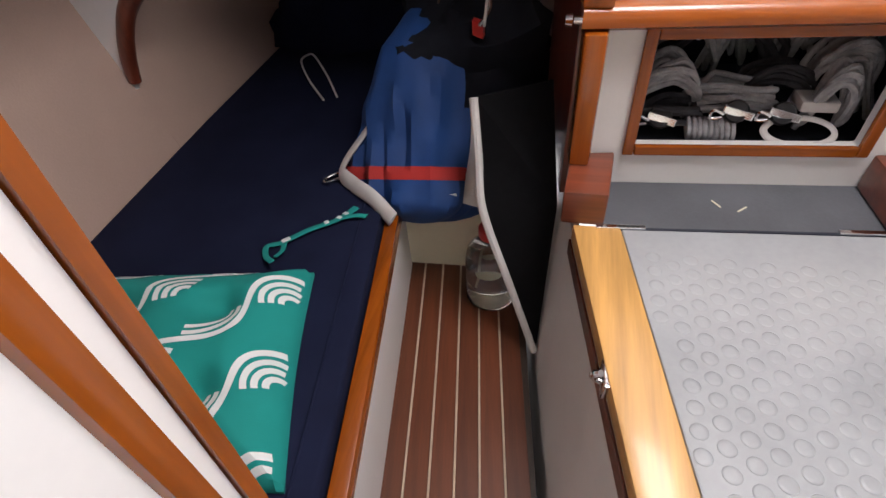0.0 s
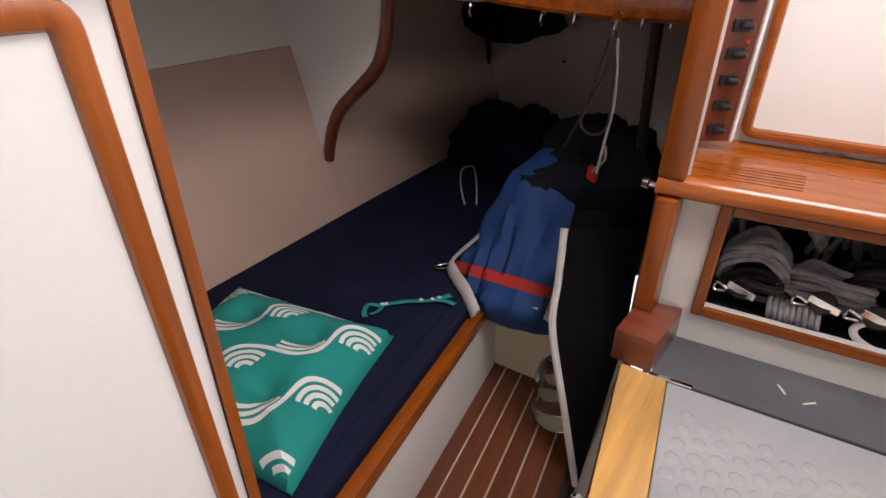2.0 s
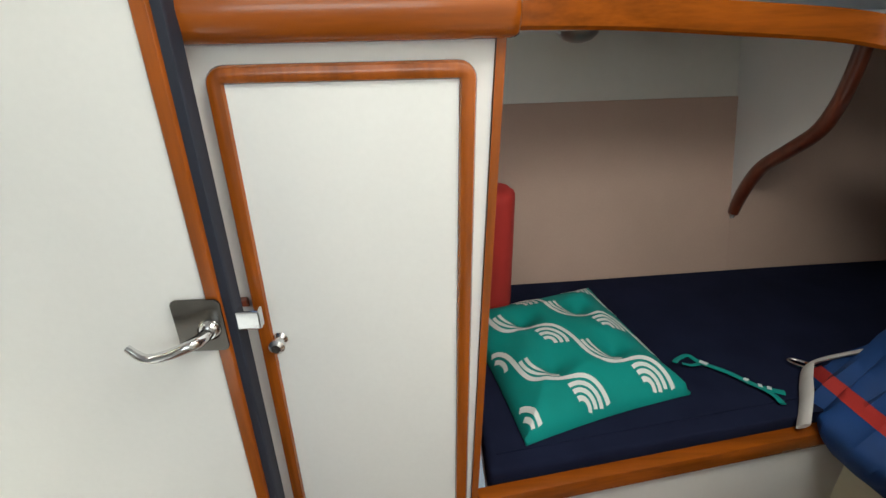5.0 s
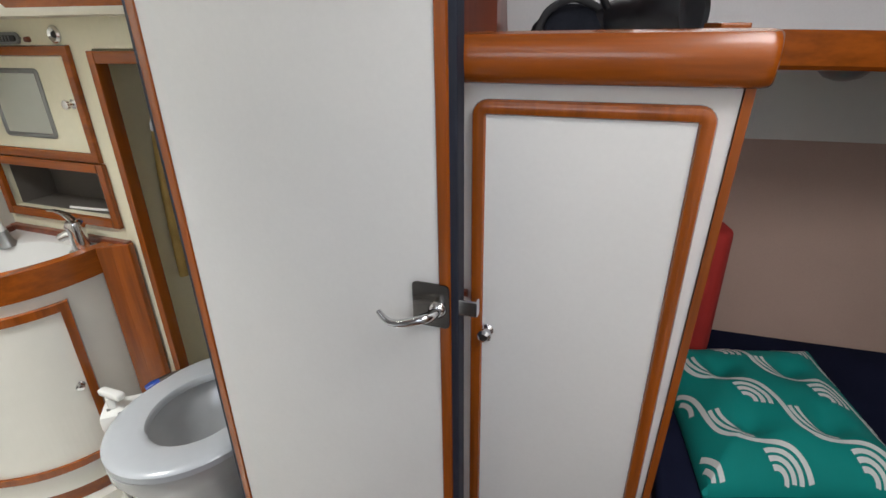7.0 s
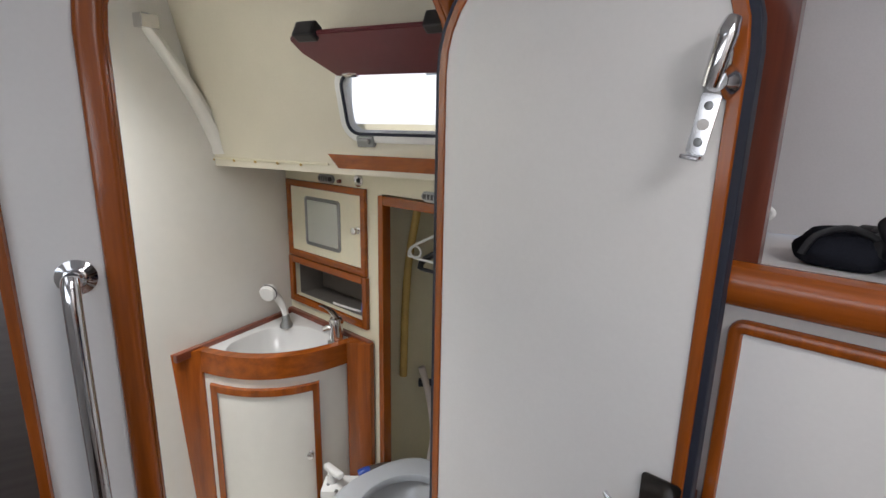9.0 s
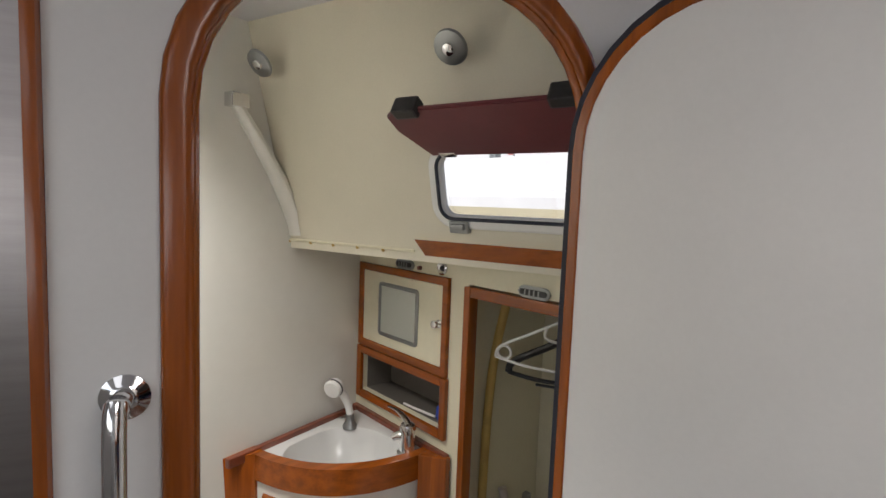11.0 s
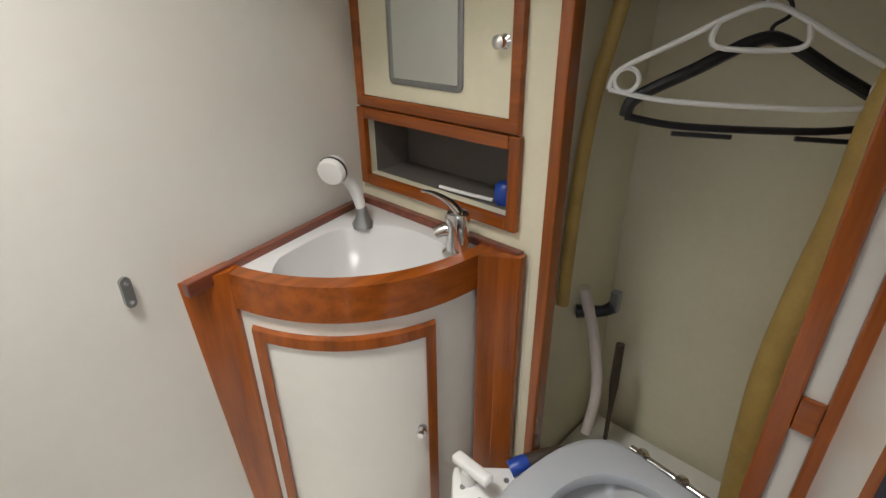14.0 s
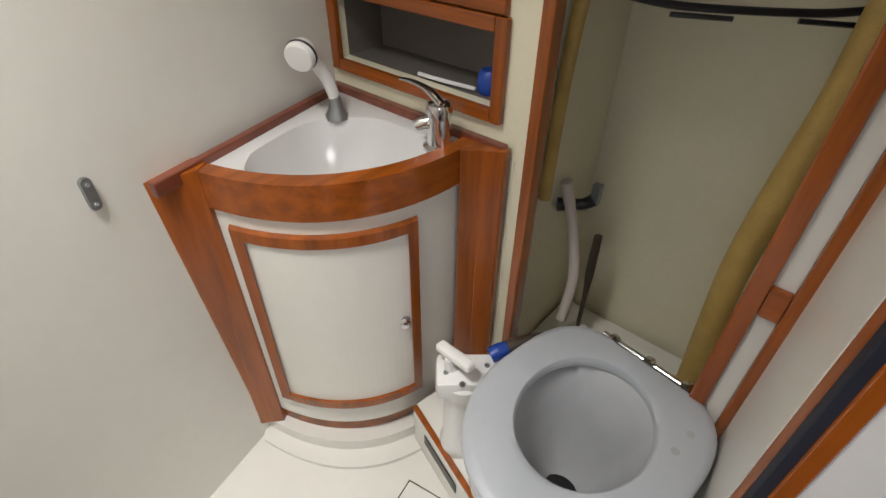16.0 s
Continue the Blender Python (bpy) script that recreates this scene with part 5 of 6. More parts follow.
for q in (0.08, 0.26, 0.44, 0.62, 0.80):
    part("screw", lathe(e0.lerp(e1, q) - Z * 0.004, (0, -0.8, -0.4), [(0.005, 0), (0.004, 0.004), (0.001, 0.005)], 10), HOSEC, lb)


def gauge(x, z, w):
    t = thing("reading_light", (x, FY, z), "small oval dark light on a steel plate", "light", "small lights in the head")
    part("plate", slab((x - w / 2, FY, z - 0.014), X, Z, -Y, rrect(w, 0.028, 0.0135, 5), 0, 0.008, bev=0.002), GREYMETAL, t, smooth=True)
    part("lens", slab((x - w / 2, FY, z - 0.014), X, Z, -Y, inset(rrect(w, 0.028, 0.0135, 5), 0.007), 0.006, 0.011), BLACK, t, "dark ribbed lens")
    for k in range(4):
        part("rib", box(x - w / 4 + k * w / 7, x - w / 4 + k * w / 7 + 0.003, FY - 0.013, FY - 0.011, z - 0.006, z + 0.006), GREYMETAL, t)


gauge(-1.275, 1.318, 0.085)
gauge(-0.79, 1.305, 0.09)
ey = thing("air_vent", (-1.11, FY, 1.325), "round steel eyeball fitting", "fitting")
part("ring", lathe((-1.11, FY, 1.325), -Y, [(0.020, 0), (0.020, 0.004), (0.015, 0.008), (0.011, 0.005), (0.006, 0.003)], 20), CHROME, ey, smooth=True)
part("ball", lathe((-1.11, FY - 0.003, 1.325), -Y, [(0.008, 0), (0.006, 0.004), (0.002, 0.006)], 14), BLACK, ey, smooth=True)
kn = thing("turn_button", (-0.70, FY, 1.305), "small round brown wooden turn button", "button")
part("knob", lathe((-0.70, FY, 1.312), -Y, [(0.009, 0), (0.009, 0.007), (0.005, 0.010)], 14), HOSEB, kn, smooth=True)
wc = thing("brown_cleat", (-1.20, FY, 1.318), "small brown wooden cleat on the panel", "cleat")
part("cleat", lathe((-1.205, FY, 1.315), -Y, [(0.007, 0), (0.006, 0.010), (0.003, 0.012)], 10), MAHOG, wc, smooth=True)

# hangers
def hanger(x, y, z, w, dx, dy, mat_, label, r, bar):
    t = thing("coat_hanger", (x, y, z), label, "hanger", "hangers in the hanging space")
    d = Vector((dx, dy, 0)).normalized()
    c = Vector((x, y, z))
    part("shoulder", tube([c - d * w - Z * 0.115, c - d * w * 0.93 - Z * 0.085, c - d * w * 0.5 - Z * 0.04, c - d * 0.02, c + d * 0.02, c + d * w * 0.5 - Z * 0.04, c + d * w * 0.93 - Z * 0.085, c + d * w - Z * 0.115], r, 8), mat_, t, smooth=True)
    part("bar", tube([c - d * w - Z * 0.115, c - d * w * 0.5 - Z * 0.128, c + d * w * 0.5 - Z * 0.128, c + d * w - Z * 0.115], bar, 8), mat_, t, smooth=True)
    part("hook", tube([c, c + Z * 0.02, c + Z * 0.035 + d * 0.018, c + Z * 0.055 + d * 0.012, c + Z * 0.06 - d * 0.012, c + Z * 0.045 - d * 0.022], 0.003, 8), mat_, t, smooth=True)
    return t


hg = hanger(-0.785, 0.435, 1.170, 0.185, 0.86, 0.50, BLACK, "black plastic coat hanger", 0.010, 0.006)
hd = Vector((0.86, 0.50, 0)).normalized()
hc = Vector((-0.785, 0.435, 1.170))
for q in (-0.11, 0.07):
    part("trouser_clip", tube([hc + hd * q - Z * 0.140, hc + hd * (q + 0.09) - Z * 0.142], 0.004, 6), BLACK, hg)
white_hanger = hanger(-0.785, 0.375, 1.215, 0.19, 0.93, 0.36, PLASTW, "white plastic coat hanger", 0.0042, 0.004)
wd = Vector((0.93, 0.36, 0)).normalized()
wc0 = Vector((-0.785, 0.375, 1.215))
for q in (-0.165, 0.165):
    part("end_loop", tube([wc0 + wd * (q + 0.018 * math.cos(a)) + Z * (-0.100 + 0.018 * math.sin(a)) for a in [k * math.pi / 4 for k in range(8)]], 0.004, 6, True, None, 3), PLASTW, white_hanger, smooth=True)
part("inner_bar", tube([wc0 - wd * 0.055 - Z * 0.020, wc0 - wd * 0.05 - Z * 0.05, wc0 + wd * 0.05 - Z * 0.05, wc0 + wd * 0.055 - Z * 0.020], 0.004, 6), PLASTW, white_hanger, smooth=True)
hr = thing("hanging_rail", (-0.8, 0.42, 1.26), "steel rod in the hanging space", "rail")
part("rod", tube([(-1.034, 0.41, 1.262), (-0.586, 0.41, 1.262)], 0.008, 10), CHROME, hr, smooth=True)

# hoses and fittings behind the toilet
yh = thing("sanitation_hose", (-0.62, 0.4, 0.2), "thick ochre sanitation hose looping up the corner", "hose")
part("hose", tube([(-0.60, 0.46, 1.25), (-0.625, 0.43, 1.10), (-0.630, 0.43, 0.95), (-0.645, 0.44, 0.78), (-0.655, 0.46, 0.60), (-0.65, 0.48, 0.40), (-0.64, 0.49, 0.19)], 0.027, 14), HOSEC, yh, smooth=True)
part("clamp", obox((-0.615, 0.40, 1.0), X, Y, Z, (-0.01, 0.03), (-0.03, 0.02), (0, 0.05), 0.004), BLACK, yh, "black pipe clip")
bh = thing("vent_hose", (-1.02, 0.36, 0.6), "brown vent hose running down the hanging space", "hose")
part("hose", tube([(-0.975, 0.38, 1.34), (-0.990, 0.37, 1.22), (-1.012, 0.36, 1.08), (-1.020, 0.35, 0.90), (-1.018, 0.34, 0.66)], 0.013, 10), HOSEC, bh, smooth=True)
vh = thing("inlet_hose", (-1.0, 0.40, 0.3), "pale curved water hose with black valve", "hose")
part("hose", tube([(-1.018, 0.43, 0.66), (-0.985, 0.44, 0.54), (-0.955, 0.43, 0.42), (-0.95, 0.40, 0.30)], 0.013, 10), TAUPE, vh, smooth=True)
part("valve", tube([(-1.03, 0.43, 0.595), (-0.985, 0.46, 0.60), (-0.965, 0.47, 0.615)], [0.016, 0.013, 0.015], 10), BLACK, vh, "black plastic valve", True)
part("clip", obox((-0.975, 0.47, 0.60), X, Y, Z, (0, 0.02), (0, 0.02), (0, 0.05), 0.003), GREYMETAL, vh, "metal clip")
sb_ = thing("toilet_brush", (-0.94, 0.47, 0.2), "grey-handled brush standing behind the toilet", "brush")
part("handle", tube([(-0.925, 0.46, 0.195), (-0.93, 0.47, 0.34), (-0.935, 0.478, 0.41), (-0.938, 0.482, 0.52)], [0.005, 0.006, 0.011, 0.010], 10), HOSEB, sb_, "dark grey handle", True)
part("head", lathe((-0.925, 0.46, 0.182), Z, [(0.03, 0), (0.035, 0.02), (0.03, 0.05), (0.008, 0.06)], 14), PLASTW, sb_, smooth=True)

# ---- vanity with a bowed front ----
van = thing("vanity", (-1.3, 0.05, 0.03), "bowed corner vanity with white front, teak posts and basin", "vanity")
V0, V2 = Vector((-1.393, -0.177, 0)), Vector((-1.112, 0.179, 0))
vc = (V2 - V0)
vn = Vector((vc.y, -vc.x, 0)).normalized()


def bow(s, off=0.0):
    p = V0 + vc * s + vn * (0.085 * 4 * s * (1 - s) + off)
    return p


def bow_sheet(s0, s1, z0, z1, t0, t1, n=20):
    st = []
    for i in range(n + 1):
        s = s0 + (s1 - s0) * i / n
        a, c = bow(s, t0), bow(s, t1)
        st.append([(a.x, a.y, z0), (c.x, c.y, z0), (c.x, c.y, z1), (a.x, a.y, z1)])
    return loft(st)


part("front", bow_sheet(0.0, 1.07, 0.125, 0.7345, -0.03, -0.012), HEADWALL, van, "bowed white front", True)
part("plinth", bow_sheet(-0.02, 0.92, 0.0755, 0.135, -0.045, -0.024), TY, van, "bowed teak plinth", True)
part("top_band", bow_sheet(-0.02, 1.06, 0.733, 0.8045, -0.035, 0.0), TY, van, "wide bowed teak top band", True)
part("post_forward", loft([[(-1.428, -0.222, 0.0755), (-1.384, -0.170, 0.0755), (-1.400, -0.145, 0.0755), (-1.445, -0.155, 0.0755)], [(-1.414, -0.258, 0.806), (-1.386, -0.176, 0.806), (-1.400, -0.150, 0.806), (-1.440, -0.160, 0.806)]]), TZ, van, "teak corner post")
part("post_outboard", prism([(-1.111, 0.172), (-1.078, 0.196), (-1.078, 0.232), (-1.120, 0.232)], 0.0755, 0.806, 0.003), TZ, van, "teak corner post")
part("post_facing", prism([(-1.0775, 0.190), (-1.042, 0.214), (-1.042, 0.232), (-1.0775, 0.232)], 0.0755, 0.808, 0.003), TZ, van, "teak facing strip")
vd = part("door", bow_sheet(0.118, 0.757, 0.225, 0.677, -0.0115, -0.004), HEADWALL, van, "bowed white door")
dfr = bow_sheet(0.068, 0.118, 0.203, 0.699, -0.0115, 0.004, 3)
dfr = join(dfr, bow_sheet(0.757, 0.800, 0.203, 0.699, -0.0115, 0.004, 3))
dfr = join(dfr, bow_sheet(0.1185, 0.7565, 0.677, 0.699, -0.0115, 0.004))
dfr = join(dfr, bow_sheet(0.1185, 0.7565, 0.203, 0.225, -0.0115, 0.004))
part("door_frame", dfr, TZ, vd, "teak door frame", True)
kp = bow(0.724, -0.004)
part("knob", lathe((kp.x, kp.y, 0.452), vn, [(0.011, 0), (0.006, 0.003), (0.006, 0.008), (0.011, 0.012), (0.010, 0.018), (0.003, 0.020)]), CHROME, vd, "round steel knob", True)
wtop = [bow(s, -0.020) for s in [i / 20 for i in range(21)]]
# worktop with a dished basin
b = bmesh.new()
rim = wtop + [Vector((-1.118, 0.20, 0)), Vector((-1.120, 0.215, 0))] + [Vector((-1.120 - 0.375 * i / 8, 0.215, 0)) for i in range(1, 9)] + [Vector((-1.495, 0.215, 0)).lerp(Vector((-1.412, -0.14, 0)), i / 8) for i in range(1, 9)]
bc = Vector((-1.262, 0.028, 0))
rings = []
for f, z in ((1.0, 0.797), (0.80, 0.797), (0.76, 0.794), (0.72, 0.772), (0.66, 0.735), (0.55, 0.700), (0.30, 0.685), (0.05, 0.682)):
    row = []
    for p in rim:
        d = p - bc
        if f == 1.0:
            q = p
        else:
            a = math.atan2(d.y, d.x)
            lim = min(d.length * 0.88, 0.175)
            q = bc + d.normalized() * lim * f / 0.80
        row.append(b.verts.new((q.x, q.y, z)))
    rings.append(row)
for A, B in zip(rings, rings[1:]):
    for j in range(len(A)):
        b.faces.new((A[j], A[(j + 1) % len(A)], B[(j + 1) % len(A)], B[j]))
b.faces.new(rings[-1])
part("basin", b, PORC, van, "white moulded worktop with dished basin", True)
part("drain", lathe((bc.x, bc.y, 0.6825), Z, [(0.020, 0), (0.018, 0.002), (0.006, 0.001)], 16), CHROME, van, smooth=True)
part("back_strip", box(-1.52, -1.05, 0.2155, 0.2345, 0.786, 0.812, 0.003), MAHOGX, van, "dark wooden upstand")
part("side_strip", obox(Vector((-1.4025, -0.25, 0)), fbd, fbn, Z, (0.0, 0.47), (0.003, 0.020), (0.786, 0.812), 0.003), MAHOGX, van, "dark wooden upstand")
tap = thing("basin_tap", (-1.16, 0.17, 0.79), "chrome single-lever basin mixer tap", "tap")
part("body", lathe((-1.160, 0.172, 0.7905), Z, [(0.030, 0), (0.030, 0.006), (0.022, 0.012), (0.021, 0.060), (0.024, 0.075), (0.020, 0.086), (0.006, 0.090)], 24), CHROME, tap, smooth=True)
part("spout", tube([(-1.160, 0.172, 0.840), (-1.178, 0.157, 0.842), (-1.192, 0.145, 0.834)], [0.015, 0.013, 0.011], 12), CHROME, tap, smooth=True)
part("lever", tube([(-1.150, 0.168, 0.878), (-1.18, 0.172, 0.892), (-1.225, 0.178, 0.896), (-1.262, 0.182, 0.892)], [0.012, 0.012, 0.009, 0.006], 10, flat=0.5), CHROME, tap, smooth=True)
shw = thing("hand_shower", (-1.41, 0.13, 0.79), "white hand shower in a chrome deck holder", "shower")
part("holder", lathe((-1.405, 0.135, 0.7905), Z, [(0.026, 0), (0.025, 0.004), (0.015, 0.020), (0.012, 0.040), (0.010, 0.046)], 18), GREYMETAL, shw, smooth=True)
part("handle", tube([(-1.405, 0.135, 0.83), (-1.412, 0.128, 0.87), (-1.418, 0.11, 0.905), (-1.42, 0.09, 0.925)], [0.011, 0.013, 0.014, 0.016], 12), PLASTW, shw, smooth=True)
part("spray_head", lathe((-1.42, 0.085, 0.925), (0.45, -0.75, -0.2), [(0.010, -0.020), (0.024, -0.016), (0.029, -0.004), (0.029, 0.012), (0.025, 0.018), (0.004, 0.019)], 20), PLASTW, shw, "white round spray head", True)
part("ring", lathe((-1.42, 0.085, 0.925), (0.45, -0.75, -0.2), [(0.0295, 0.000), (0.0305, 0.001), (0.0305, 0.005), (0.0295, 0.006)], 20), BLACK, shw, "black ring", True)
wp = thing("wall_plate", (-1.385, -0.33, 0.81), "small worn grey metal plate screwed to the bulkhead", "plate")
wpo = Vector((-1.390, -0.335, 0.806))
part("plate", slab(wpo, fbd, Z, fbn, rrect(0.016, 0.052, 0.0075, 5), -0.002, 0.006), GREYMETAL, wp)
for q in (0.010, 0.042):
    part("screw", lathe(wpo + fbd * 0.008 + Z * q + fbn * 0.006, fbn, [(0.004, 0), (0.003, 0.002)], 10), CHROME, wp)

# cable trunking that runs down the bulkhead, and its cap light
tk = thing("cable_trunking", (-1.43, -0.1, 1.5), "white diagonal trunking down the bulkhead corner", "trunking")


def fb_at(y, z, off):
    f = (y - FB0.y) / fbd.y
    p = FB0 + fbd * f + fbn * off
    return Vector((p.x, p.y, z))


part("cover", tube([fb_at(-0.225, 1.735, 0.01), fb_at(-0.155, 1.64, 0.01), fb_at(-0.09, 1.54, 0.01), fb_at(-0.04, 1.44, 0.01), fb_at(-0.03, 1.40, 0.01)], [0.022, 0.030, 0.036, 0.040, 0.040], 12, flat=0.6), HEADWALL, tk, smooth=True)
part("cap", obox(fb_at(-0.25, 1.725, 0.0), fbd, fbn, Z, (0, 0.05), (0.0, 0.035), (0, 0.035), 0.003), CHROME, tk, "square steel cap")
for (y, x, z) in ((-0.30, -1.34, 1.83), (-0.24, -0.82, 1.80)):
    dl = thing("ceiling_light", (x, y, z), "small round steel downlight in the head lining", "light", "downlights in the head")
    lathe_n = Vector((0.2, -0.75, -0.62))
    part("ring", lathe(side_pt(x, z) + Vector((0, -0.06, 0)), lathe_n, [(0.036, 0), (0.034, 0.006), (0.022, 0.010)], 20), GREYMETAL, dl, smooth=True)
    part("bulb", lathe(side_pt(x, z) + Vector((0, -0.06, 0)) + lathe_n.normalized() * 0.008, lathe_n, [(0.014, 0), (0.012, 0.006), (0.003, 0.009)], 14), CHROME, dl, smooth=True)

# ---- toilet on its plinth ----
plinth = thing("toilet_plinth", (-0.8, 0.05, 0.03), "white moulded plinth with a dark slotted vent", "plinth")
PLN = [(-1.118, 0.030), (-0.78, -0.082), (-0.565, -0.082), (-0.565, 0.60), (-1.03, 0.60), (-1.03, 0.240), (-1.10, 0.125)]
part("body", prism(PLN, 0.0285, 0.176, 0.006), HEADWALL, plinth, smooth=True)
pld = (Vector((-0.78, -0.082, 0)) - Vector((-1.118, 0.030, 0))).normalized()
plw = Vector((pld.y, -pld.x, 0))
plw = -plw if plw.y > 0 else plw
part("trim", obox(Vector((-1.118, 0.030, 0.176)), pld, plw, Z, (0.005, 0.33), (-0.010, 0.004), (0.0005, 0.006), 0.002), TY, plinth, "thin wooden edge")
part("vent", obox(Vector((-1.118, 0.030, 0.10)), pld, plw, Z, (0.06, 0.20), (0.0005, 0.003), (0, 0.035), 0.001), BLACK, plinth, "dark vent slot")
hat = thing("floor_hatch", (-0.98, -0.12, 0.03), "white square shower drain hatch with a black hole", "hatch")
hu_ = Vector((0.19, -0.98, 0)).normalized()
hv_ = Vector((0.98, 0.19, 0)).normalized()
part("lid", obox(Vector((-1.049, -0.059, 0.0285)), hu_, hv_, Z, (0, 0.20), (0, 0.20), (0.0, 0.005), 0.002), HEADWALL, hat)
part("joint", moulding(Vector((-1.049, -0.059, 0.0285)), hv_, hu_, Z, [(-0.004, -0.004), (0.204, -0.004), (0.204, 0.204), (-0.004, 0.204)], 0.004, 0.002, 0.0), HOSEB, hat, "dark joint")
part("hole", lathe(Vector((-1.049, -0.059, 0.0337)) + hu_ * 0.06 + hv_ * 0.04, Z, [(0.014, 0), (0.013, 0.0006)], 18), BLACK, hat, "round black finger hole")
structure("floor_sill", bow_sheet(-0.10, 0.80, 0.0285, 0.075, -0.25, 0.012), HEADWALL, "raised moulded step under the vanity", True)
structure("floor_cove", bow_sheet(-0.10, 0.80, 0.0285, 0.040, 0.0125, 0.06), HEADWALL, "low moulded cove at the vanity foot", True)

wc_ = thing("marine_toilet", (-0.71, 0.04, 0.176), "white marine toilet with open lid-less seat and hand pump", "toilet")
TC = Vector((-0.738, 0.052, 0))
TROT = radians(-8.5)


def egg(a, w, l):
    """A plan outline with a rounded front and a broad, flat back."""
    c, q = math.cos(a), math.sin(a)
    if q > 0:
        x = w * math.copysign(abs(c) ** 0.62, c)
        y = min(l * q ** 0.62, l * 0.93)
    else:
        x, y = w * c, l * q
    return x * math.cos(TROT) - y * math.sin(TROT), x * math.sin(TROT) + y * math.cos(TROT)


def egg_ring(w, l, z, cy=0.0, n=40):
    return [Vector((TC.x + egg(2 * math.pi * k / n, w, l)[0], TC.y + cy + egg(2 * math.pi * k / n, w, l)[1], z)) for k in range(n)]


# the bowl's shade is put into its greyer porcelain
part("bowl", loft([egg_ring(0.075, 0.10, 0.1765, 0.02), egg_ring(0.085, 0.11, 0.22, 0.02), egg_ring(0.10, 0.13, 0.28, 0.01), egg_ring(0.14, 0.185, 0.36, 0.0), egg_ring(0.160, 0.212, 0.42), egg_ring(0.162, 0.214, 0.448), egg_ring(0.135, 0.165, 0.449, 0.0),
                   egg_ring(0.120, 0.150, 0.42, -0.015), egg_ring(0.095, 0.115, 0.34, -0.01), egg_ring(0.055, 0.065, 0.27), egg_ring(0.030, 0.035, 0.235), egg_ring(0.004, 0.004, 0.225)]), BOWL, wc_, "white porcelain bowl, greyed for its shade", True)
stn = []
for k in range(48):
    a = 2 * math.pi * k / 48
    ox, oy = egg(a, 0.184, 0.212)
    ix, iy = 0.112 * math.cos(a), 0.133 * math.sin(a) + 0.016
    o_, i_ = Vector((TC.x + ox, TC.y + oy, 0)), Vector((TC.x + ix, TC.y + iy, 0))
    stn.append([o_ + Z * 0.4525, o_ + Z * 0.468, o_.lerp(i_, 0.06) + Z * 0.4735, o_.lerp(i_, 0.2) + Z * 0.4755, o_.lerp(i_, 0.8) + Z * 0.4750, o_.lerp(i_, 0.95) + Z * 0.4725, i_ + Z * 0.467, i_ + Z * 0.4525])
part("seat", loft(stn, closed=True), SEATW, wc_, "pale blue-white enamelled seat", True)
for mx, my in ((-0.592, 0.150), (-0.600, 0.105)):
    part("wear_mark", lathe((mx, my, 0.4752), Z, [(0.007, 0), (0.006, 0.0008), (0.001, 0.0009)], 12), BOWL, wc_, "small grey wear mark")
part("hinge_bar", tube([(-0.805, 0.272, 0.462), (-0.605, 0.246, 0.462)], 0.007, 10, k=1), CHROME, wc_, "steel hinge bar", True)
for x in (-0.780, -0.705, -0.630):
    part("hinge", lathe((x, 0.272 - 0.13 * (x + 0.805), 0.452), Z, [(0.014, 0), (0.014, 0.010), (0.010, 0.020), (0.004, 0.023)], 16), CHROME, wc_, "steel hinge", True)
part("bolt", lathe((-0.592, 0.225, 0.43), (0.6, 0.3, 0.7), [(0.020, 0), (0.020, 0.012), (0.012, 0.020)], 14), PLASTW, wc_, "white plastic cap", True)
part("drain", lathe((TC.x, TC.y - 0.01, 0.228), Z, [(0.042, 0), (0.040, 0.012), (0.01, 0.012)], 18), BLACK, wc_, "dark outlet")
part("seat_back", prism([(-0.83, 0.240), (-0.585, 0.210), (-0.59, 0.255), (-0.82, 0.285)], 0.36, 0.449, 0.008), PORC, wc_, "porcelain back ledge", True)
pump = part("pump", lathe((-0.975, 0.035, 0.178), Z, [(0.045, 0), (0.045, 0.02), (0.038, 0.03), (0.038, 0.20), (0.046, 0.205), (0.046, 0.235), (0.030, 0.250), (0.016, 0.256)], 24), PLASTW, wc_, "white plastic hand pump", True)
part("pump_head", obox((-0.975, 0.035, 0.385), (0.75, 0.65, 0), (-0.65, 0.75, 0), Z, (-0.055, 0.10), (-0.040, 0.040), (0, 0.050), 0.014), PLASTW, pump, smooth=True)
part("pump_handle", tube([(-0.995, 0.02, 0.436), (-0.995, 0.02, 0.468)], 0.013, 12, bm=obox((-0.995, 0.02, 0.478), (0.9, -0.1, 0.12), (0.1, 0.9, 0), (-0.12, 0, 1), (-0.035, 0.055), (-0.012, 0.012), (-0.010, 0.010), 0.008, None, 3)), PLASTW, pump, "white plastic grip", True)
for (dx, dy) in ((-0.035, 0.01), (0.02, -0.03), (0.03, 0.035), (-0.02, -0.03)):
    part("bolt", lathe((-0.975 + dx, 0.035 + dy, 0.433), Z, [(0.006, 0), (0.005, 0.004)], 10), GREYMETAL, pump)
part("valve", tube([(-0.951, 0.088, 0.444), (-0.943, 0.102, 0.449), (-0.934, 0.118, 0.452)], [0.015, 0.017, 0.015], 14), BLUEPL, wc_, "blue valve collar", True)
part("hose", tube([(-0.935, 0.118, 0.452), (-0.912, 0.155, 0.455), (-0.89, 0.21, 0.435), (-0.90, 0.28, 0.36), (-0.91, 0.34, 0.25)], 0.015, 12), HOSEB, wc_, "dark discharge hose", True)
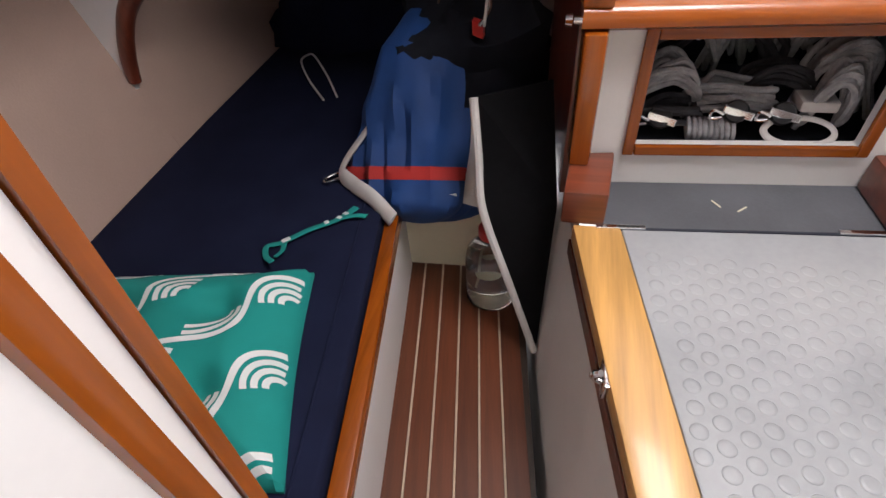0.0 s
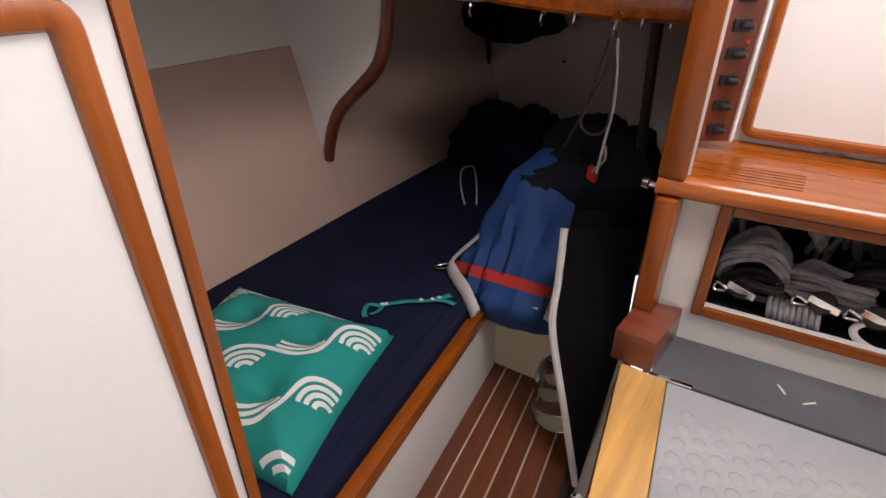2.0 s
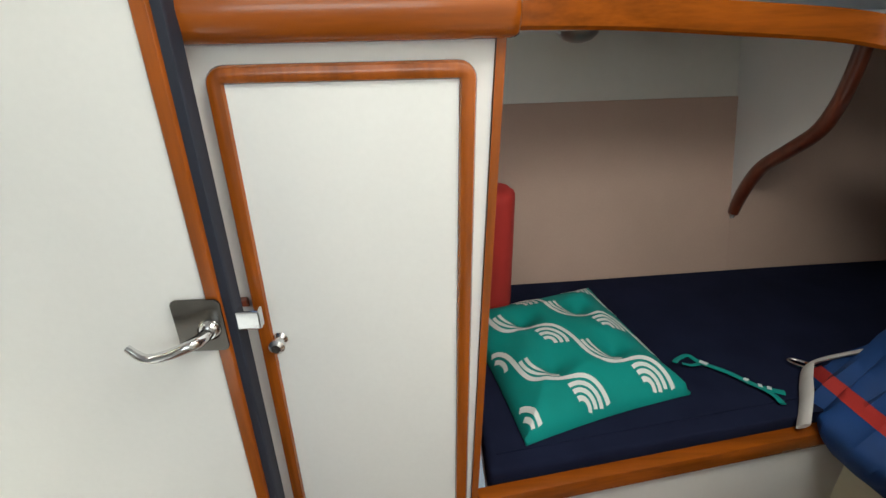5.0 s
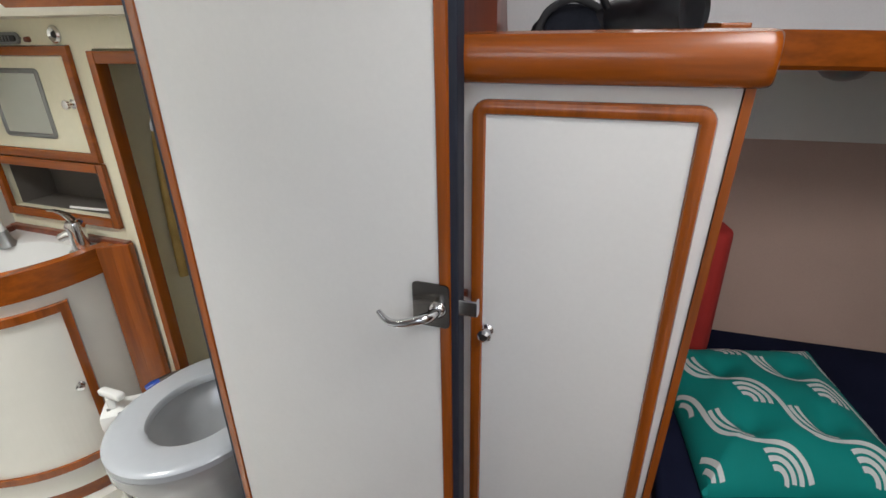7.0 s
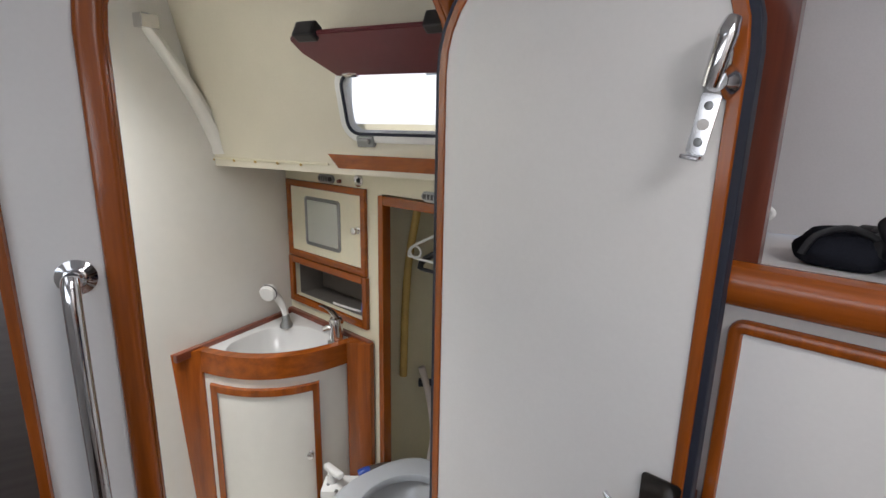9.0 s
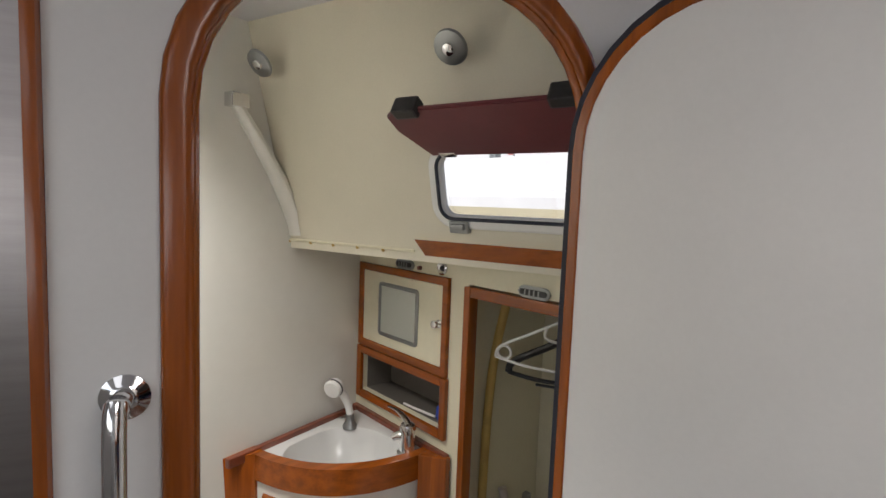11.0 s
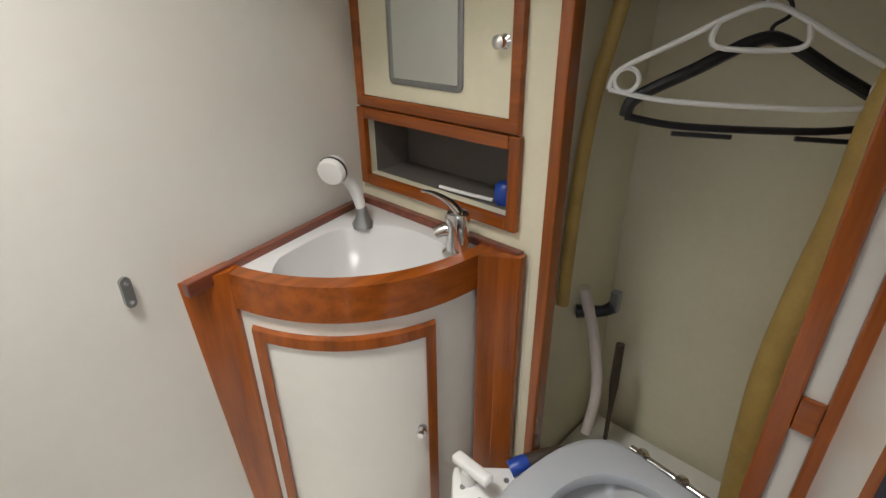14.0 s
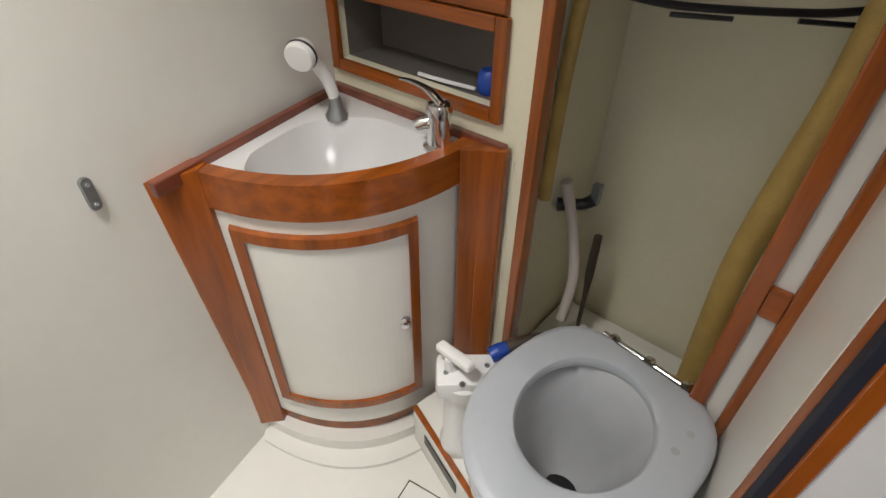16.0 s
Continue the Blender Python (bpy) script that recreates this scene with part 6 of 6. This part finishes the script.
part("base_pipe", tube([(-0.95, 0.03, 0.22), (-0.90, 0.04, 0.20), (-0.80, 0.05, 0.20)], 0.028, 12), PLASTW, wc_, smooth=True)

# ---- teak and holly sole, plank by plank ----
well = structure("footwell_floor", prism([(0.335, -0.235), (1.135, -0.115), (1.128, 0.20), (0.335, 0.075)], 0.14, 0.2035), HOSEB, "dark bed under the raised footwell sole")
structure("footwell_riser", box(0.320, 0.3345, -0.245, 0.06, 0.0, 0.2135), GEL, "cream riser in front of the footwell")


def plank_mesh(name, w, material, z1, seg):
    me = bpy.data.meshes.new(name)
    bm_ = obox((0, 0, 0), X, Y, Z, (0, seg), (-w / 2, w / 2), (-0.006, z1), 0.0008, None, 1)
    bm_.to_mesh(me)
    bm_.free()
    me.materials.append(material)
    return me


PITCH = 0.0490
pm = plank_mesh("plank", PITCH - 0.0050, SOLE, 0.0, 1.0)
hm = plank_mesh("holly", 0.0042, HOLLY, 0.0004, 1.0)
yaw = math.atan2(FORE.y, FORE.x)


def lay(me, nm, p, x_end, parent):
    ob = new(nm, me)
    ob.parent = parent
    ob.matrix_basis = Matrix.LocRotScale(p, Euler((0, 0, yaw)), ((x_end - p.x) / FORE.x, 1, 1))


for k in range(-34, 3):
    for me, nm, off in ((pm, "plank", 0.0), (hm, "holly_strip", PITCH / 2)):
        lay(me, nm, Vector((-0.452, -0.007, 0)) + ATHW * (k * PITCH + off), 0.318, floor)
for k in range(-6, 3):
    for me, nm, off in ((pm, "plank", 0.0), (hm, "holly_strip", PITCH / 2)):
        lay(me, nm, Vector((0.336, 0.093, 0.21)) + ATHW * (k * PITCH + off), 1.135 - 0.01 * k, well)

# faint hanger-shaped outline drawn as a thin pale line on the bulkhead
wh = thing("hanger_outline", (-1.36, -0.4, 1.6), "thin pale hanger-shaped outline on the bulkhead", "hanger")
part("wire", tube([fb_at(-0.475, 1.66, 0.003), fb_at(-0.42, 1.625, 0.003), fb_at(-0.345, 1.575, 0.003), fb_at(-0.335, 1.548, 0.003), fb_at(-0.40, 1.545, 0.003), fb_at(-0.475, 1.546, 0.003)], 0.0013, 6), LINER, wh, smooth=True)
